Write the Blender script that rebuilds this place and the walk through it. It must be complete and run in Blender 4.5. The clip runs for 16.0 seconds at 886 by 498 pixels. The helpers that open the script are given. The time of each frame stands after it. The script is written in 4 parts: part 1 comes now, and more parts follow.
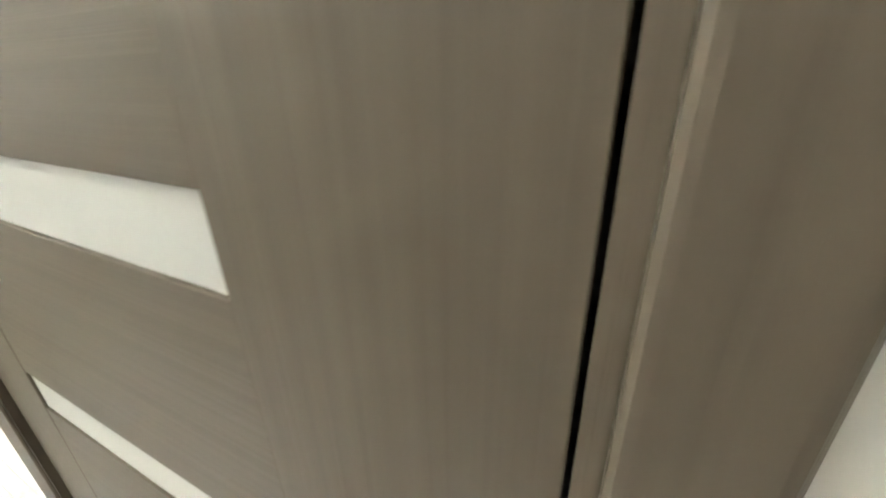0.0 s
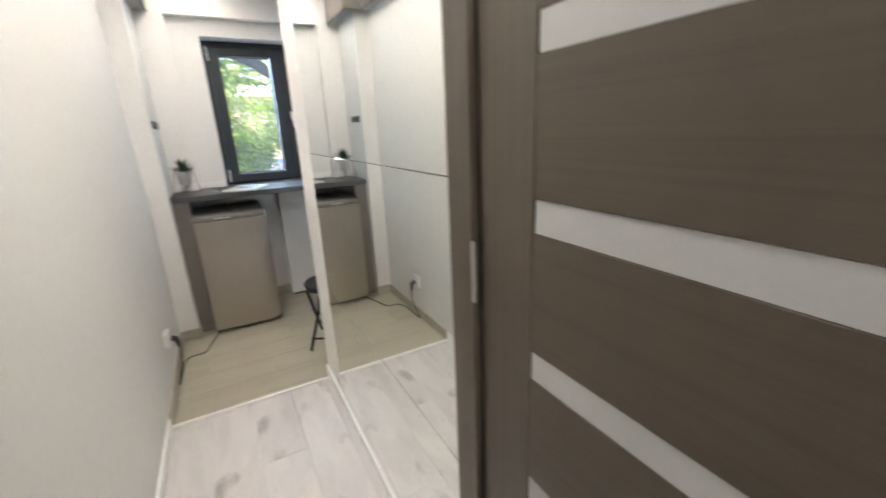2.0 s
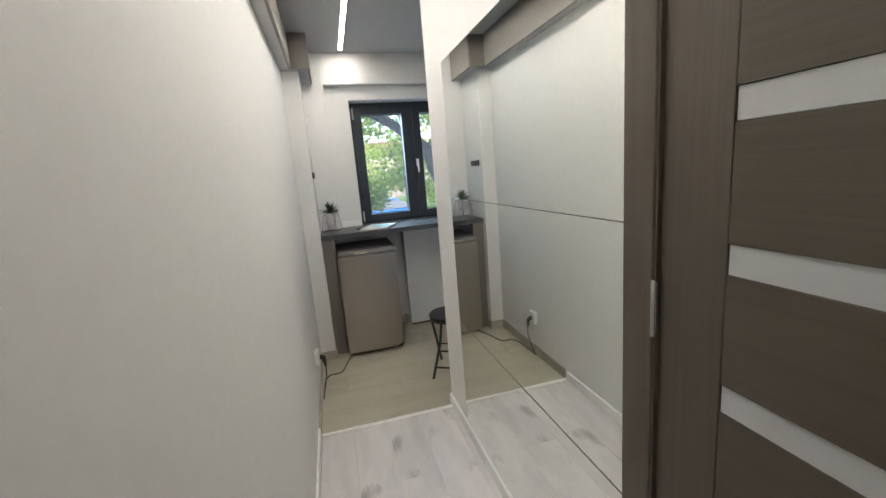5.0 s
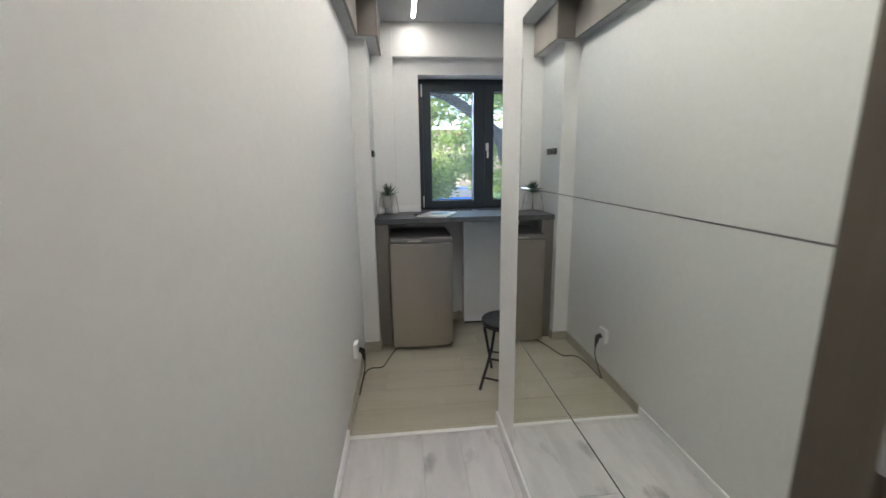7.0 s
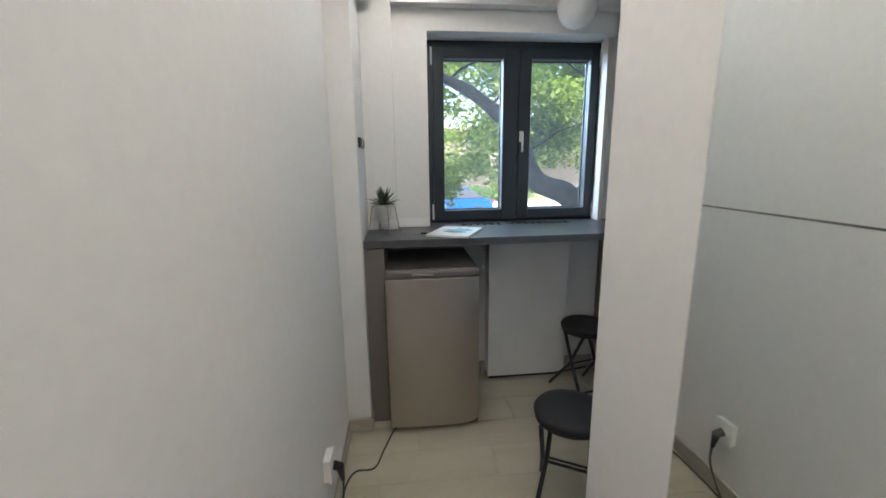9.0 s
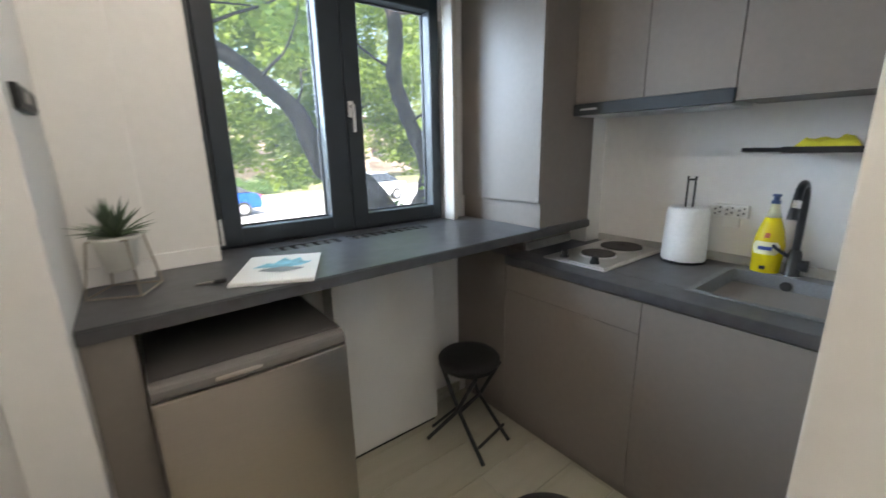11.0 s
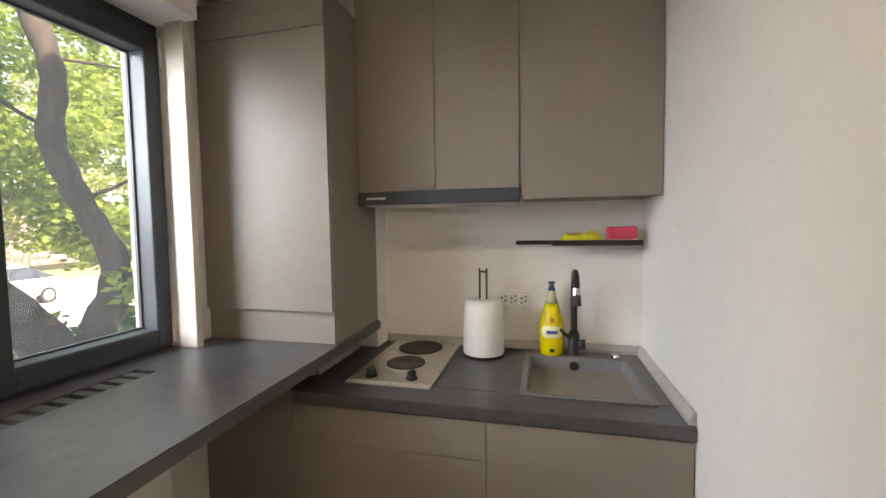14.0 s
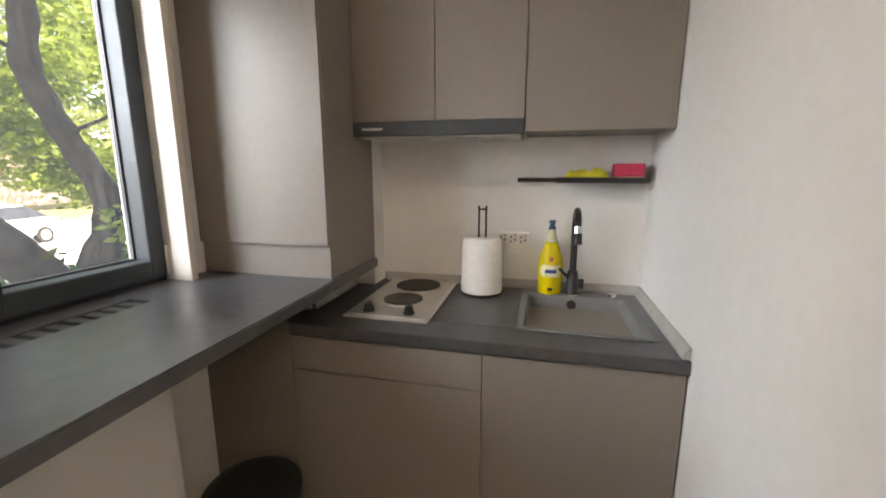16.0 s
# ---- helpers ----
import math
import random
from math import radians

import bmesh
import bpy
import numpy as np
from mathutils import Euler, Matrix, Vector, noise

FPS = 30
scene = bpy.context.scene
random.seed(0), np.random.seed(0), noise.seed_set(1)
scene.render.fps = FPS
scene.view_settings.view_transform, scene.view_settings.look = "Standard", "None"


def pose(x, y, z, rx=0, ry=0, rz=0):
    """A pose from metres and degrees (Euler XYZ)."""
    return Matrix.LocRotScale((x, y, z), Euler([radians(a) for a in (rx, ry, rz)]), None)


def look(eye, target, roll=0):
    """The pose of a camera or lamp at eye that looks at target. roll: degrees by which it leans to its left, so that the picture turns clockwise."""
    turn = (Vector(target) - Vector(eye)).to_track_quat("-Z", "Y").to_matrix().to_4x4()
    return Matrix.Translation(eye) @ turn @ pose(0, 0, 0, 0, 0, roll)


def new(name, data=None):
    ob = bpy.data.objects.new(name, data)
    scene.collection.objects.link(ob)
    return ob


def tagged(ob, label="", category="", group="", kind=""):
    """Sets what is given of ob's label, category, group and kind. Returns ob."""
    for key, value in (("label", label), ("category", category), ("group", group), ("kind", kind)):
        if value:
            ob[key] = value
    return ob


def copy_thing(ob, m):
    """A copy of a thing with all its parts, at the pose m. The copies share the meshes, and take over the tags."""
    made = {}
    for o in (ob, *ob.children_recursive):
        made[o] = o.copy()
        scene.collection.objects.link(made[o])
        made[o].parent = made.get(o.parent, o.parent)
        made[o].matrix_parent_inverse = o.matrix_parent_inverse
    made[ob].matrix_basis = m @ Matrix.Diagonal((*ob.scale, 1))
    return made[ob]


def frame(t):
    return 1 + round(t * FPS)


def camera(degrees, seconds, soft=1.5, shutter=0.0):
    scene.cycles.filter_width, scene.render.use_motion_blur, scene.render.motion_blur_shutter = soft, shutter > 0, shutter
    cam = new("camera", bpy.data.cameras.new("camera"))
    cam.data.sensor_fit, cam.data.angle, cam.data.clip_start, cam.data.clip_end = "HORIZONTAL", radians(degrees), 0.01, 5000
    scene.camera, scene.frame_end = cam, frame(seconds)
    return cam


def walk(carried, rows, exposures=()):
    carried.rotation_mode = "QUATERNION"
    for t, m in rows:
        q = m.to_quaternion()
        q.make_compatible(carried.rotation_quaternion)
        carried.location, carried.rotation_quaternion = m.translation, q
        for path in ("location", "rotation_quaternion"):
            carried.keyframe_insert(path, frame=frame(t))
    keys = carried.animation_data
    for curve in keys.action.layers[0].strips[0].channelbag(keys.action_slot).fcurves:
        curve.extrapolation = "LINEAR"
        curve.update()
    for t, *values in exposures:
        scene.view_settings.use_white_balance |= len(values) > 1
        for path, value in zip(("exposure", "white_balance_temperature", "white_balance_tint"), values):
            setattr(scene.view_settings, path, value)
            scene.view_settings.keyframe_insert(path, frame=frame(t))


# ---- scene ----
cam = camera(95.2, 16.0, shutter=0.5)
PATH = [
    (0, (0.726, -2.3, 1.342), (2.333, -1.442, 0.518), -1.5),
    (0.5, (0.674, -2.28, 1.34), (2.307, -1.404, 0.587), 0.8),
    (1, (0.642, -2.266, 1.35), (2.139, -1.158, 0.621), 0.5),
    (1.5, (0.56, -2.238, 1.372), (1.765, -0.78, 0.722), -1.6),
    (2, (0.439, -2.183, 1.402), (1.343, -0.495, 0.824), -2.5),
    (2.5, (0.312, -2.193, 1.427), (0.978, -0.374, 0.93), -3.6),
    (3, (0.249, -2.216, 1.427), (0.826, -0.354, 0.981), -4.3),
    (3.5, (0.229, -2.235, 1.44), (0.779, -0.355, 1.039), -4.9),
    (6, (0.236, -2.223, 1.448), (0.621, -0.296, 1.076), -2.9),
    (6.5, (0.305, -2.098, 1.441), (0.576, -0.153, 1.061), -1.9),
    (7, (0.331, -1.924, 1.41), (0.52, 0.024, 0.998), -0.9),
    (7.5, (0.355, -1.692, 1.404), (0.506, 0.262, 1.006), -0.6),
    (8, (0.3, -1.453, 1.409), (0.444, 0.5, 1.004), -0.4),
    (8.2, (0.312, -1.339, 1.415), (0.436, 0.619, 1.027), -0.7),
    (10.3, (0.272, -0.264, 1.327), (1.042, 1.506, 0.816), -0.7),
    (10.5, (0.257, -0.168, 1.338), (1.166, 1.537, 0.829), -0.8),
    (11, (0.259, -0.02, 1.377), (1.445, 1.516, 0.893), -1.2),
    (11.5, (0.323, 0.145, 1.388), (1.81, 1.425, 0.999), -1.2),
    (12, (0.403, 0.258, 1.404), (2.096, 1.283, 1.115), -1.4),
    (12.5, (0.452, 0.374, 1.432), (2.273, 1.174, 1.226), -1.8),
    (13, (0.455, 0.414, 1.425), (2.352, 1.033, 1.287), -1.6),
    (13.5, (0.456, 0.43, 1.42), (2.386, 0.937, 1.294), -1.3),
    (14, (0.45, 0.433, 1.418), (2.389, 0.914, 1.308), -0.9),
    (14.5, (0.456, 0.428, 1.422), (2.398, 0.889, 1.301), -0.7),
    (15, (0.462, 0.431, 1.422), (2.407, 0.871, 1.261), -0.7),
    (15.5, (0.475, 0.426, 1.417), (2.411, 0.868, 1.177), -0.5),
    (16, (0.485, 0.444, 1.375), (2.394, 0.91, 1.004), -0.0),
]
EXPOSURES = [(0, 3.98, 6250, 3), (0.5, 4.16, 6150, 8), (1.0, 4.2, 6200, 11), (1.5, 3.68, 6250, 13), (2.0, 2.78, 6200, 14), (2.5, 2.32, 6150, 13), (3.5, 2.28, 6150, 12), (6.0, 2.27, 5950, 11), (7.0, 2.1, 5900, 11), (8.2, 2.02, 5900, 12),
             (10.3, 2.3, 6250, 12), (11.0, 2.28, 6550, 13), (12.0, 2.42, 7600, 18), (13.0, 2.42, 8300, 21), (16, 2.39, 8300, 21)]
walk(cam, [(t, look(eye, target, roll)) for t, eye, target, roll in PATH], EXPOSURES)

# ---------- world, sun, exposure ----------
world = bpy.data.worlds.new("sky")
scene.world = world
world.use_nodes = True
wn = world.node_tree.nodes
sky = wn.new("ShaderNodeTexSky")
sky.sky_type, sky.sun_disc = "NISHITA", False
sky.sun_elevation, sky.sun_rotation = radians(48), radians(160)
world.node_tree.links.new(sky.outputs[0], wn["Background"].inputs[0])
wn["Background"].inputs[1].default_value = 0.15
sun = new("sun", bpy.data.lights.new("sun", "SUN"))
sun.data.energy, sun.data.angle, sun.data.color = 5.0, radians(0.6), (1.0, 0.95, 0.87)
sun.matrix_world = look((-6, -16, 20), (0, 0, 0))
LED_POWER = 17.5
# the open sky above the trees, as it comes in at the window
skylight = new("window_skylight", bpy.data.lights.new("window_skylight", "AREA"))
skylight.data.shape, skylight.data.size, skylight.data.size_y = "RECTANGLE", 3.0, 1.9
skylight.data.energy, skylight.data.color = 76.0, (0.62, 0.80, 1.0)
skylight.matrix_world = look((-0.6, 3.2, 2.45), (1.35, 1.2, 1.2))

# ---------- materials ----------


def material(name, colour, rough=0.5, metal=0.0, vary=0.06, scale=6.0, bump=0.0, bump_scale=120.0,
             stretch=(1, 1, 1), second=None, second_scale=1.5, spec=0.5, rough_vary=0.08):
    """A principled surface with a broad and a fine variation of its colour, gloss and relief, in metres."""
    m = bpy.data.materials.new(name)
    m.use_nodes = True
    nodes, links = m.node_tree.nodes, m.node_tree.links
    b = nodes["Principled BSDF"]
    tc = nodes.new("ShaderNodeTexCoord")
    mp = nodes.new("ShaderNodeMapping")
    mp.inputs["Scale"].default_value = stretch
    links.new(tc.outputs["Object"], mp.inputs[0])
    n1 = nodes.new("ShaderNodeTexNoise")
    n1.inputs["Scale"].default_value, n1.inputs["Detail"].default_value = scale, 6
    n2 = nodes.new("ShaderNodeTexNoise")
    n2.inputs["Scale"].default_value, n2.inputs["Detail"].default_value = second_scale, 3
    links.new(mp.outputs[0], n1.inputs[0])
    links.new(tc.outputs["Object"], n2.inputs[0])
    ramp = nodes.new("ShaderNodeValToRGB")
    dark = [c * (1 - vary) for c in colour]
    light = [min(1, c * (1 + vary)) for c in colour]
    ramp.color_ramp.elements[0].color, ramp.color_ramp.elements[0].position = (*dark, 1), 0.3
    ramp.color_ramp.elements[1].color, ramp.color_ramp.elements[1].position = (*light, 1), 0.7
    links.new(n1.outputs[0], ramp.inputs[0])
    mix = nodes.new("ShaderNodeMixRGB")
    mix.blend_type = "MIX"
    mix.inputs[2].default_value = (*(second or [c * (1 - vary * 0.8) for c in colour]), 1)
    mr = nodes.new("ShaderNodeMapRange")
    mr.inputs[1].default_value, mr.inputs[2].default_value = 0.42, 0.72
    mr.inputs[3].default_value, mr.inputs[4].default_value = 0.0, 0.6
    links.new(n2.outputs[0], mr.inputs[0])
    links.new(mr.outputs[0], mix.inputs[0])
    links.new(ramp.outputs[0], mix.inputs[1])
    links.new(mix.outputs[0], b.inputs["Base Color"])
    rr = nodes.new("ShaderNodeMapRange")
    rr.inputs[3].default_value, rr.inputs[4].default_value = max(0.02, rough - rough_vary), min(1, rough + rough_vary)
    links.new(n2.outputs[0], rr.inputs[0])
    links.new(rr.outputs[0], b.inputs["Roughness"])
    b.inputs["Metallic"].default_value = metal
    b.inputs["Specular IOR Level"].default_value = spec
    if bump:
        n3 = nodes.new("ShaderNodeTexNoise")
        n3.inputs["Scale"].default_value, n3.inputs["Detail"].default_value = bump_scale, 4
        links.new(mp.outputs[0], n3.inputs[0])
        bp = nodes.new("ShaderNodeBump")
        bp.inputs["Strength"].default_value, bp.inputs["Distance"].default_value = bump, 0.002
        links.new(n3.outputs[0], bp.inputs["Height"])
        links.new(bp.outputs[0], b.inputs["Normal"])
    return m


def glowing(name, colour, strength):
    m = bpy.data.materials.new(name)
    m.use_nodes = True
    b = m.node_tree.nodes["Principled BSDF"]
    b.inputs["Base Color"].default_value = (0.9, 0.9, 0.88, 1)
    b.inputs["Emission Color"].default_value, b.inputs["Emission Strength"].default_value = (*colour, 1), strength
    return m


def clear(name, colour, rough=0.0, ior=1.45):
    m = bpy.data.materials.new(name)
    m.use_nodes = True
    b = m.node_tree.nodes["Principled BSDF"]
    b.inputs["Base Color"].default_value = (*colour, 1)
    b.inputs["Roughness"].default_value, b.inputs["IOR"].default_value = rough, ior
    b.inputs["Transmission Weight"].default_value = 1.0
    return m


def wood(name, light, dark, grain=(4, 4, 1), rough=0.5, knots=True, bump=0.15, per_piece=0.12):
    """Board surface: grain drawn out along one axis, dark knots and streaks, each board a little different."""
    m = bpy.data.materials.new(name)
    m.use_nodes = True
    nodes, links = m.node_tree.nodes, m.node_tree.links
    b = nodes["Principled BSDF"]
    geo = nodes.new("ShaderNodeNewGeometry")
    info = nodes.new("ShaderNodeObjectInfo")
    shift = nodes.new("ShaderNodeVectorMath")
    shift.operation = "MULTIPLY_ADD"
    comb = nodes.new("ShaderNodeCombineXYZ")
    for i in range(3):
        links.new(info.outputs["Random"], comb.inputs[i])
    shift.inputs[1].default_value = (37, 53, 71)
    links.new(comb.outputs[0], shift.inputs[0])
    links.new(geo.outputs["Position"], shift.inputs[2])
    mp = nodes.new("ShaderNodeMapping")
    mp.inputs["Scale"].default_value = grain
    links.new(shift.outputs[0], mp.inputs[0])
    fine = nodes.new("ShaderNodeTexNoise")
    fine.inputs["Scale"].default_value, fine.inputs["Detail"].default_value, fine.inputs["Distortion"].default_value = 5, 8, 0.6
    broad = nodes.new("ShaderNodeTexNoise")
    broad.inputs["Scale"].default_value, broad.inputs["Detail"].default_value, broad.inputs["Distortion"].default_value = 1.3, 4, 1.6
    links.new(mp.outputs[0], fine.inputs[0])
    links.new(mp.outputs[0], broad.inputs[0])
    r1 = nodes.new("ShaderNodeValToRGB")
    r1.color_ramp.elements[0].color, r1.color_ramp.elements[0].position = (*dark, 1), 0.34
    r1.color_ramp.elements[1].color, r1.color_ramp.elements[1].position = (*light, 1), 0.58
    add = nodes.new("ShaderNodeMath")
    add.operation = "MULTIPLY_ADD"
    add.inputs[1].default_value = 0.35
    half = nodes.new("ShaderNodeMath")
    half.operation = "MULTIPLY"
    half.inputs[1].default_value = 0.65
    links.new(broad.outputs[0], half.inputs[0])
    links.new(fine.outputs[0], add.inputs[0])
    links.new(half.outputs[0], add.inputs[2])
    links.new(add.outputs[0], r1.inputs[0])
    last = r1.outputs[0]
    if knots:
        kn = nodes.new("ShaderNodeTexNoise")
        kn.inputs["Scale"].default_value, kn.inputs["Detail"].default_value = 4.2, 5
        mp2 = nodes.new("ShaderNodeMapping")
        mp2.inputs["Scale"].default_value = [1 + (g - 1) * 0.55 for g in grain]
        links.new(shift.outputs[0], mp2.inputs[0])
        links.new(mp2.outputs[0], kn.inputs[0])
        kr = nodes.new("ShaderNodeMapRange")
        kr.inputs[1].default_value, kr.inputs[2].default_value = 0.60, 0.74
        links.new(kn.outputs[0], kr.inputs[0])
        km = nodes.new("ShaderNodeMixRGB")
        km.inputs[2].default_value = (*[c * 0.42 for c in dark], 1)
        kf = nodes.new("ShaderNodeMath")
        kf.operation = "MULTIPLY"
        kf.inputs[1].default_value = 0.7
        links.new(kr.outputs[0], kf.inputs[0])
        links.new(kf.outputs[0], km.inputs[0])
        links.new(last, km.inputs[1])
        last = km.outputs[0]
    hsv = nodes.new("ShaderNodeHueSaturation")
    vr = nodes.new("ShaderNodeMapRange")
    vr.inputs[3].default_value, vr.inputs[4].default_value = 1 - per_piece, 1 + per_piece
    links.new(info.outputs["Random"], vr.inputs[0])
    links.new(vr.outputs[0], hsv.inputs["Value"])
    links.new(last, hsv.inputs["Color"])
    links.new(hsv.outputs[0], b.inputs["Base Color"])
    b.inputs["Roughness"].default_value = rough
    bp = nodes.new("ShaderNodeBump")
    bp.inputs["Strength"].default_value, bp.inputs["Distance"].default_value = bump, 0.001
    links.new(fine.outputs[0], bp.inputs["Height"])
    links.new(bp.outputs[0], b.inputs["Normal"])
    return m


def leafy(name, colour, translucent=0.4, vary=0.35):
    m = bpy.data.materials.new(name)
    m.use_nodes = True
    nodes, links = m.node_tree.nodes, m.node_tree.links
    b, out = nodes["Principled BSDF"], nodes["Material Output"]
    geo = nodes.new("ShaderNodeNewGeometry")
    ramp = nodes.new("ShaderNodeValToRGB")
    ramp.color_ramp.elements[0].color = (*[c * (1 - vary) for c in colour], 1)
    ramp.color_ramp.elements[1].color = (colour[0] * (1 + vary * 1.6), colour[1] * (1 + vary), colour[2] * (1 + vary * 0.4), 1)
    links.new(geo.outputs["Random Per Island"], ramp.inputs[0])
    links.new(ramp.outputs[0], b.inputs["Base Color"])
    b.inputs["Roughness"].default_value = 0.55
    tr = nodes.new("ShaderNodeBsdfTranslucent")
    links.new(ramp.outputs[0], tr.inputs[0])
    mix = nodes.new("ShaderNodeMixShader")
    mix.inputs[0].default_value = translucent
    links.new(b.outputs[0], mix.inputs[1])
    links.new(tr.outputs[0], mix.inputs[2])
    links.new(mix.outputs[0], out.inputs[0])
    return m


WALL = material("wall_paint", (0.76, 0.745, 0.72), 0.75, vary=0.02, scale=30, bump=0.03, bump_scale=160, second_scale=1.1)
# white ceiling darkened to grey: its shade is put into the colour
CEIL = material("shaded_ceiling_grey", (0.50, 0.497, 0.495), 0.85, vary=0.02, scale=20, bump=0.08, bump_scale=140)
BEAD = material("cream_bead", (0.52, 0.48, 0.425), 0.55, vary=0.04, scale=9)
GREIGE_SATIN = material("satin_greige_front", (0.222, 0.196, 0.174), 0.47, vary=0.03, scale=40, bump=0.03, bump_scale=500)
SKIRT = material("white_skirting", (0.86, 0.85, 0.83), 0.35, vary=0.03, scale=12)
TILE_SKIRT = material("tile_skirting", (0.42, 0.38, 0.31), 0.45, vary=0.12, scale=9, stretch=(2, 1, 6))
GREIGE = material("matt_greige_front", (0.222, 0.196, 0.174), 0.5, vary=0.03, scale=40, bump=0.03, bump_scale=500, spec=0.35)
GREIGE_EDGE = material("greige_carcass", (0.20, 0.178, 0.158), 0.5, vary=0.04, scale=40)
SLATE = material("dark_worktop", (0.050, 0.051, 0.056), 0.36, vary=0.35, scale=22, bump=0.10, bump_scale=260, second=(0.064, 0.065, 0.070), second_scale=4, spec=1.0)
ANTHRACITE = material("anthracite_frame", (0.028, 0.036, 0.044), 0.42, vary=0.1, scale=15, bump=0.06, bump_scale=300)
UPSTAND = material("grey_upstand", (0.40, 0.39, 0.36), 0.4, vary=0.08, scale=20)
STEEL = material("brushed_steel", (0.45, 0.415, 0.37), 0.29, 1.0, vary=0.05, scale=9, stretch=(1, 1, 60), bump=0.04, bump_scale=40)
CHROME = material("chrome", (0.75, 0.75, 0.75), 0.12, 1.0, vary=0.02)
ALU = material("aluminium_seal", (0.6, 0.62, 0.63), 0.3, 0.8, vary=0.05)
SPACER = material("window_spacer", (0.05, 0.052, 0.055), 0.5, 0.0, vary=0.05)
HOB_STEEL = material("hob_steel", (0.74, 0.72, 0.68), 0.36, 1.0, vary=0.06, scale=20)
IRON = material("cast_iron", (0.035, 0.028, 0.024), 0.55, vary=0.3, scale=14, bump=0.2, bump_scale=200)
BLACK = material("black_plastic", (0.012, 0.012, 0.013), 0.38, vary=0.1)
BLACK_MATT = material("black_metal", (0.010, 0.010, 0.011), 0.45, 0.0, vary=0.1)
VINYL = material("black_vinyl", (0.008, 0.0075, 0.0075), 0.62, vary=0.15, bump=0.2, bump_scale=300)
SINK_GREY = material("grey_composite", (0.155, 0.157, 0.157), 0.55, vary=0.2, scale=160, bump=0.25, bump_scale=600)
WHITE_PLASTIC = material("white_plastic", (0.8, 0.8, 0.78), 0.32, vary=0.02)
WHITE_PANEL = material("white_panel", (0.74, 0.735, 0.71), 0.4, vary=0.03, scale=5)
RIM_PALE = material("socket_well_plastic", (0.66, 0.65, 0.62), 0.4, vary=0.02)
RIM_GREY = material("grey_rim", (0.16, 0.15, 0.14), 0.45, vary=0.06)
FRIDGE_TOP = material("fridge_top", (0.05, 0.047, 0.045), 0.42, vary=0.12, scale=9)
PAPER = material("tissue_paper", (0.84, 0.83, 0.80), 0.9, vary=0.04, scale=60, bump=0.5, bump_scale=220)
PRINT = material("magazine_paper", (0.78, 0.78, 0.76), 0.45, vary=0.03, scale=8)
PRINT_BLUE = material("blue_print", (0.16, 0.50, 0.62), 0.45, vary=0.35, scale=25)
PRINT_GREY = material("grey_print", (0.22, 0.24, 0.26), 0.45, vary=0.3, scale=30)
SOAP = material("yellow_liquid", (0.75, 0.60, 0.01), 0.12, vary=0.08, scale=8)
SOAP_CLEAR = material("clear_bottle_neck", (0.62, 0.60, 0.38), 0.15, vary=0.05)
BLUE_CAP = material("blue_cap", (0.03, 0.06, 0.16), 0.35, vary=0.05)
LABEL_WHITE = material("bottle_label", (0.82, 0.78, 0.45), 0.4, vary=0.05)
LABEL_BLUE = material("label_ink", (0.03, 0.06, 0.25), 0.4, vary=0.05)
LABEL_RED = material("label_red", (0.5, 0.12, 0.02), 0.4, vary=0.05)
SPONGE = material("pink_sponge", (0.60, 0.05, 0.10), 0.85, vary=0.15, scale=60, bump=0.6, bump_scale=250)
CLOTH = material("yellow_cloth", (0.62, 0.56, 0.04), 0.9, vary=0.12, scale=40, bump=0.5, bump_scale=300)
CREAM = material("cream_scourer", (0.6, 0.5, 0.32), 0.9, vary=0.1, scale=60)
WIRE = material("dull_gold_wire", (0.36, 0.32, 0.26), 0.42, 0.6, vary=0.1)
CABLE = material("grey_cable", (0.05, 0.047, 0.042), 0.5, vary=0.1)
PLANT = leafy("succulent", (0.085, 0.135, 0.09), 0.12, 0.3)
POT = material("frosted_pot", (0.66, 0.65, 0.60), 0.4, vary=0.05)
DOOR_WOOD = wood("door_greige_wood", (0.110, 0.090, 0.067), (0.088, 0.072, 0.053), (6, 38, 0.5), 0.45, False, 0.5, 0.0)
DOOR_PANEL = wood("door_panel_wood", (0.104, 0.085, 0.062), (0.086, 0.070, 0.051), (6, 0.5, 40), 0.45, False, 0.5, 0.05)
FROST = material("frosted_glass", (0.54, 0.55, 0.555), 0.35, vary=0.02, scale=3)
LAMINATE = wood("grey_laminate", (0.69, 0.655, 0.64), (0.56, 0.535, 0.53), (3.0, 0.8, 1), 0.42, True, 0.1, 0.03)
TILE = wood("beige_wood_tile", (0.465, 0.43, 0.33), (0.42, 0.385, 0.288), (0.7, 4, 1), 0.35, False, 0.1, 0.05)
GROUT = material("grout", (0.30, 0.27, 0.21), 0.9, vary=0.1, scale=50)
BARK = material("bark", (0.046, 0.036, 0.029), 0.95, vary=0.5, scale=5, stretch=(6, 6, 1), bump=1.0, bump_scale=9, second=(0.024, 0.018, 0.014), second_scale=3)
LEAF = leafy("leaves", (0.20, 0.305, 0.05), 0.6, 0.28)
LEAF_FAR = leafy("far_leaves", (0.22, 0.29, 0.09), 0.5, 0.25)
SHRUB = leafy("shrub_leaves", (0.10, 0.20, 0.07), 0.4)
GRASS = material("ground_grass", (0.16, 0.17, 0.07), 0.9, vary=0.4, scale=3, bump=0.6, bump_scale=40, second=(0.26, 0.22, 0.14), second_scale=0.5)
ROAD = material("pale_paving", (0.40, 0.385, 0.365), 0.85, vary=0.15, scale=4, bump=0.3, bump_scale=60)
PLASTER = material("outer_plaster", (0.42, 0.37, 0.33), 0.85, vary=0.06, scale=8, bump=0.4, bump_scale=90)
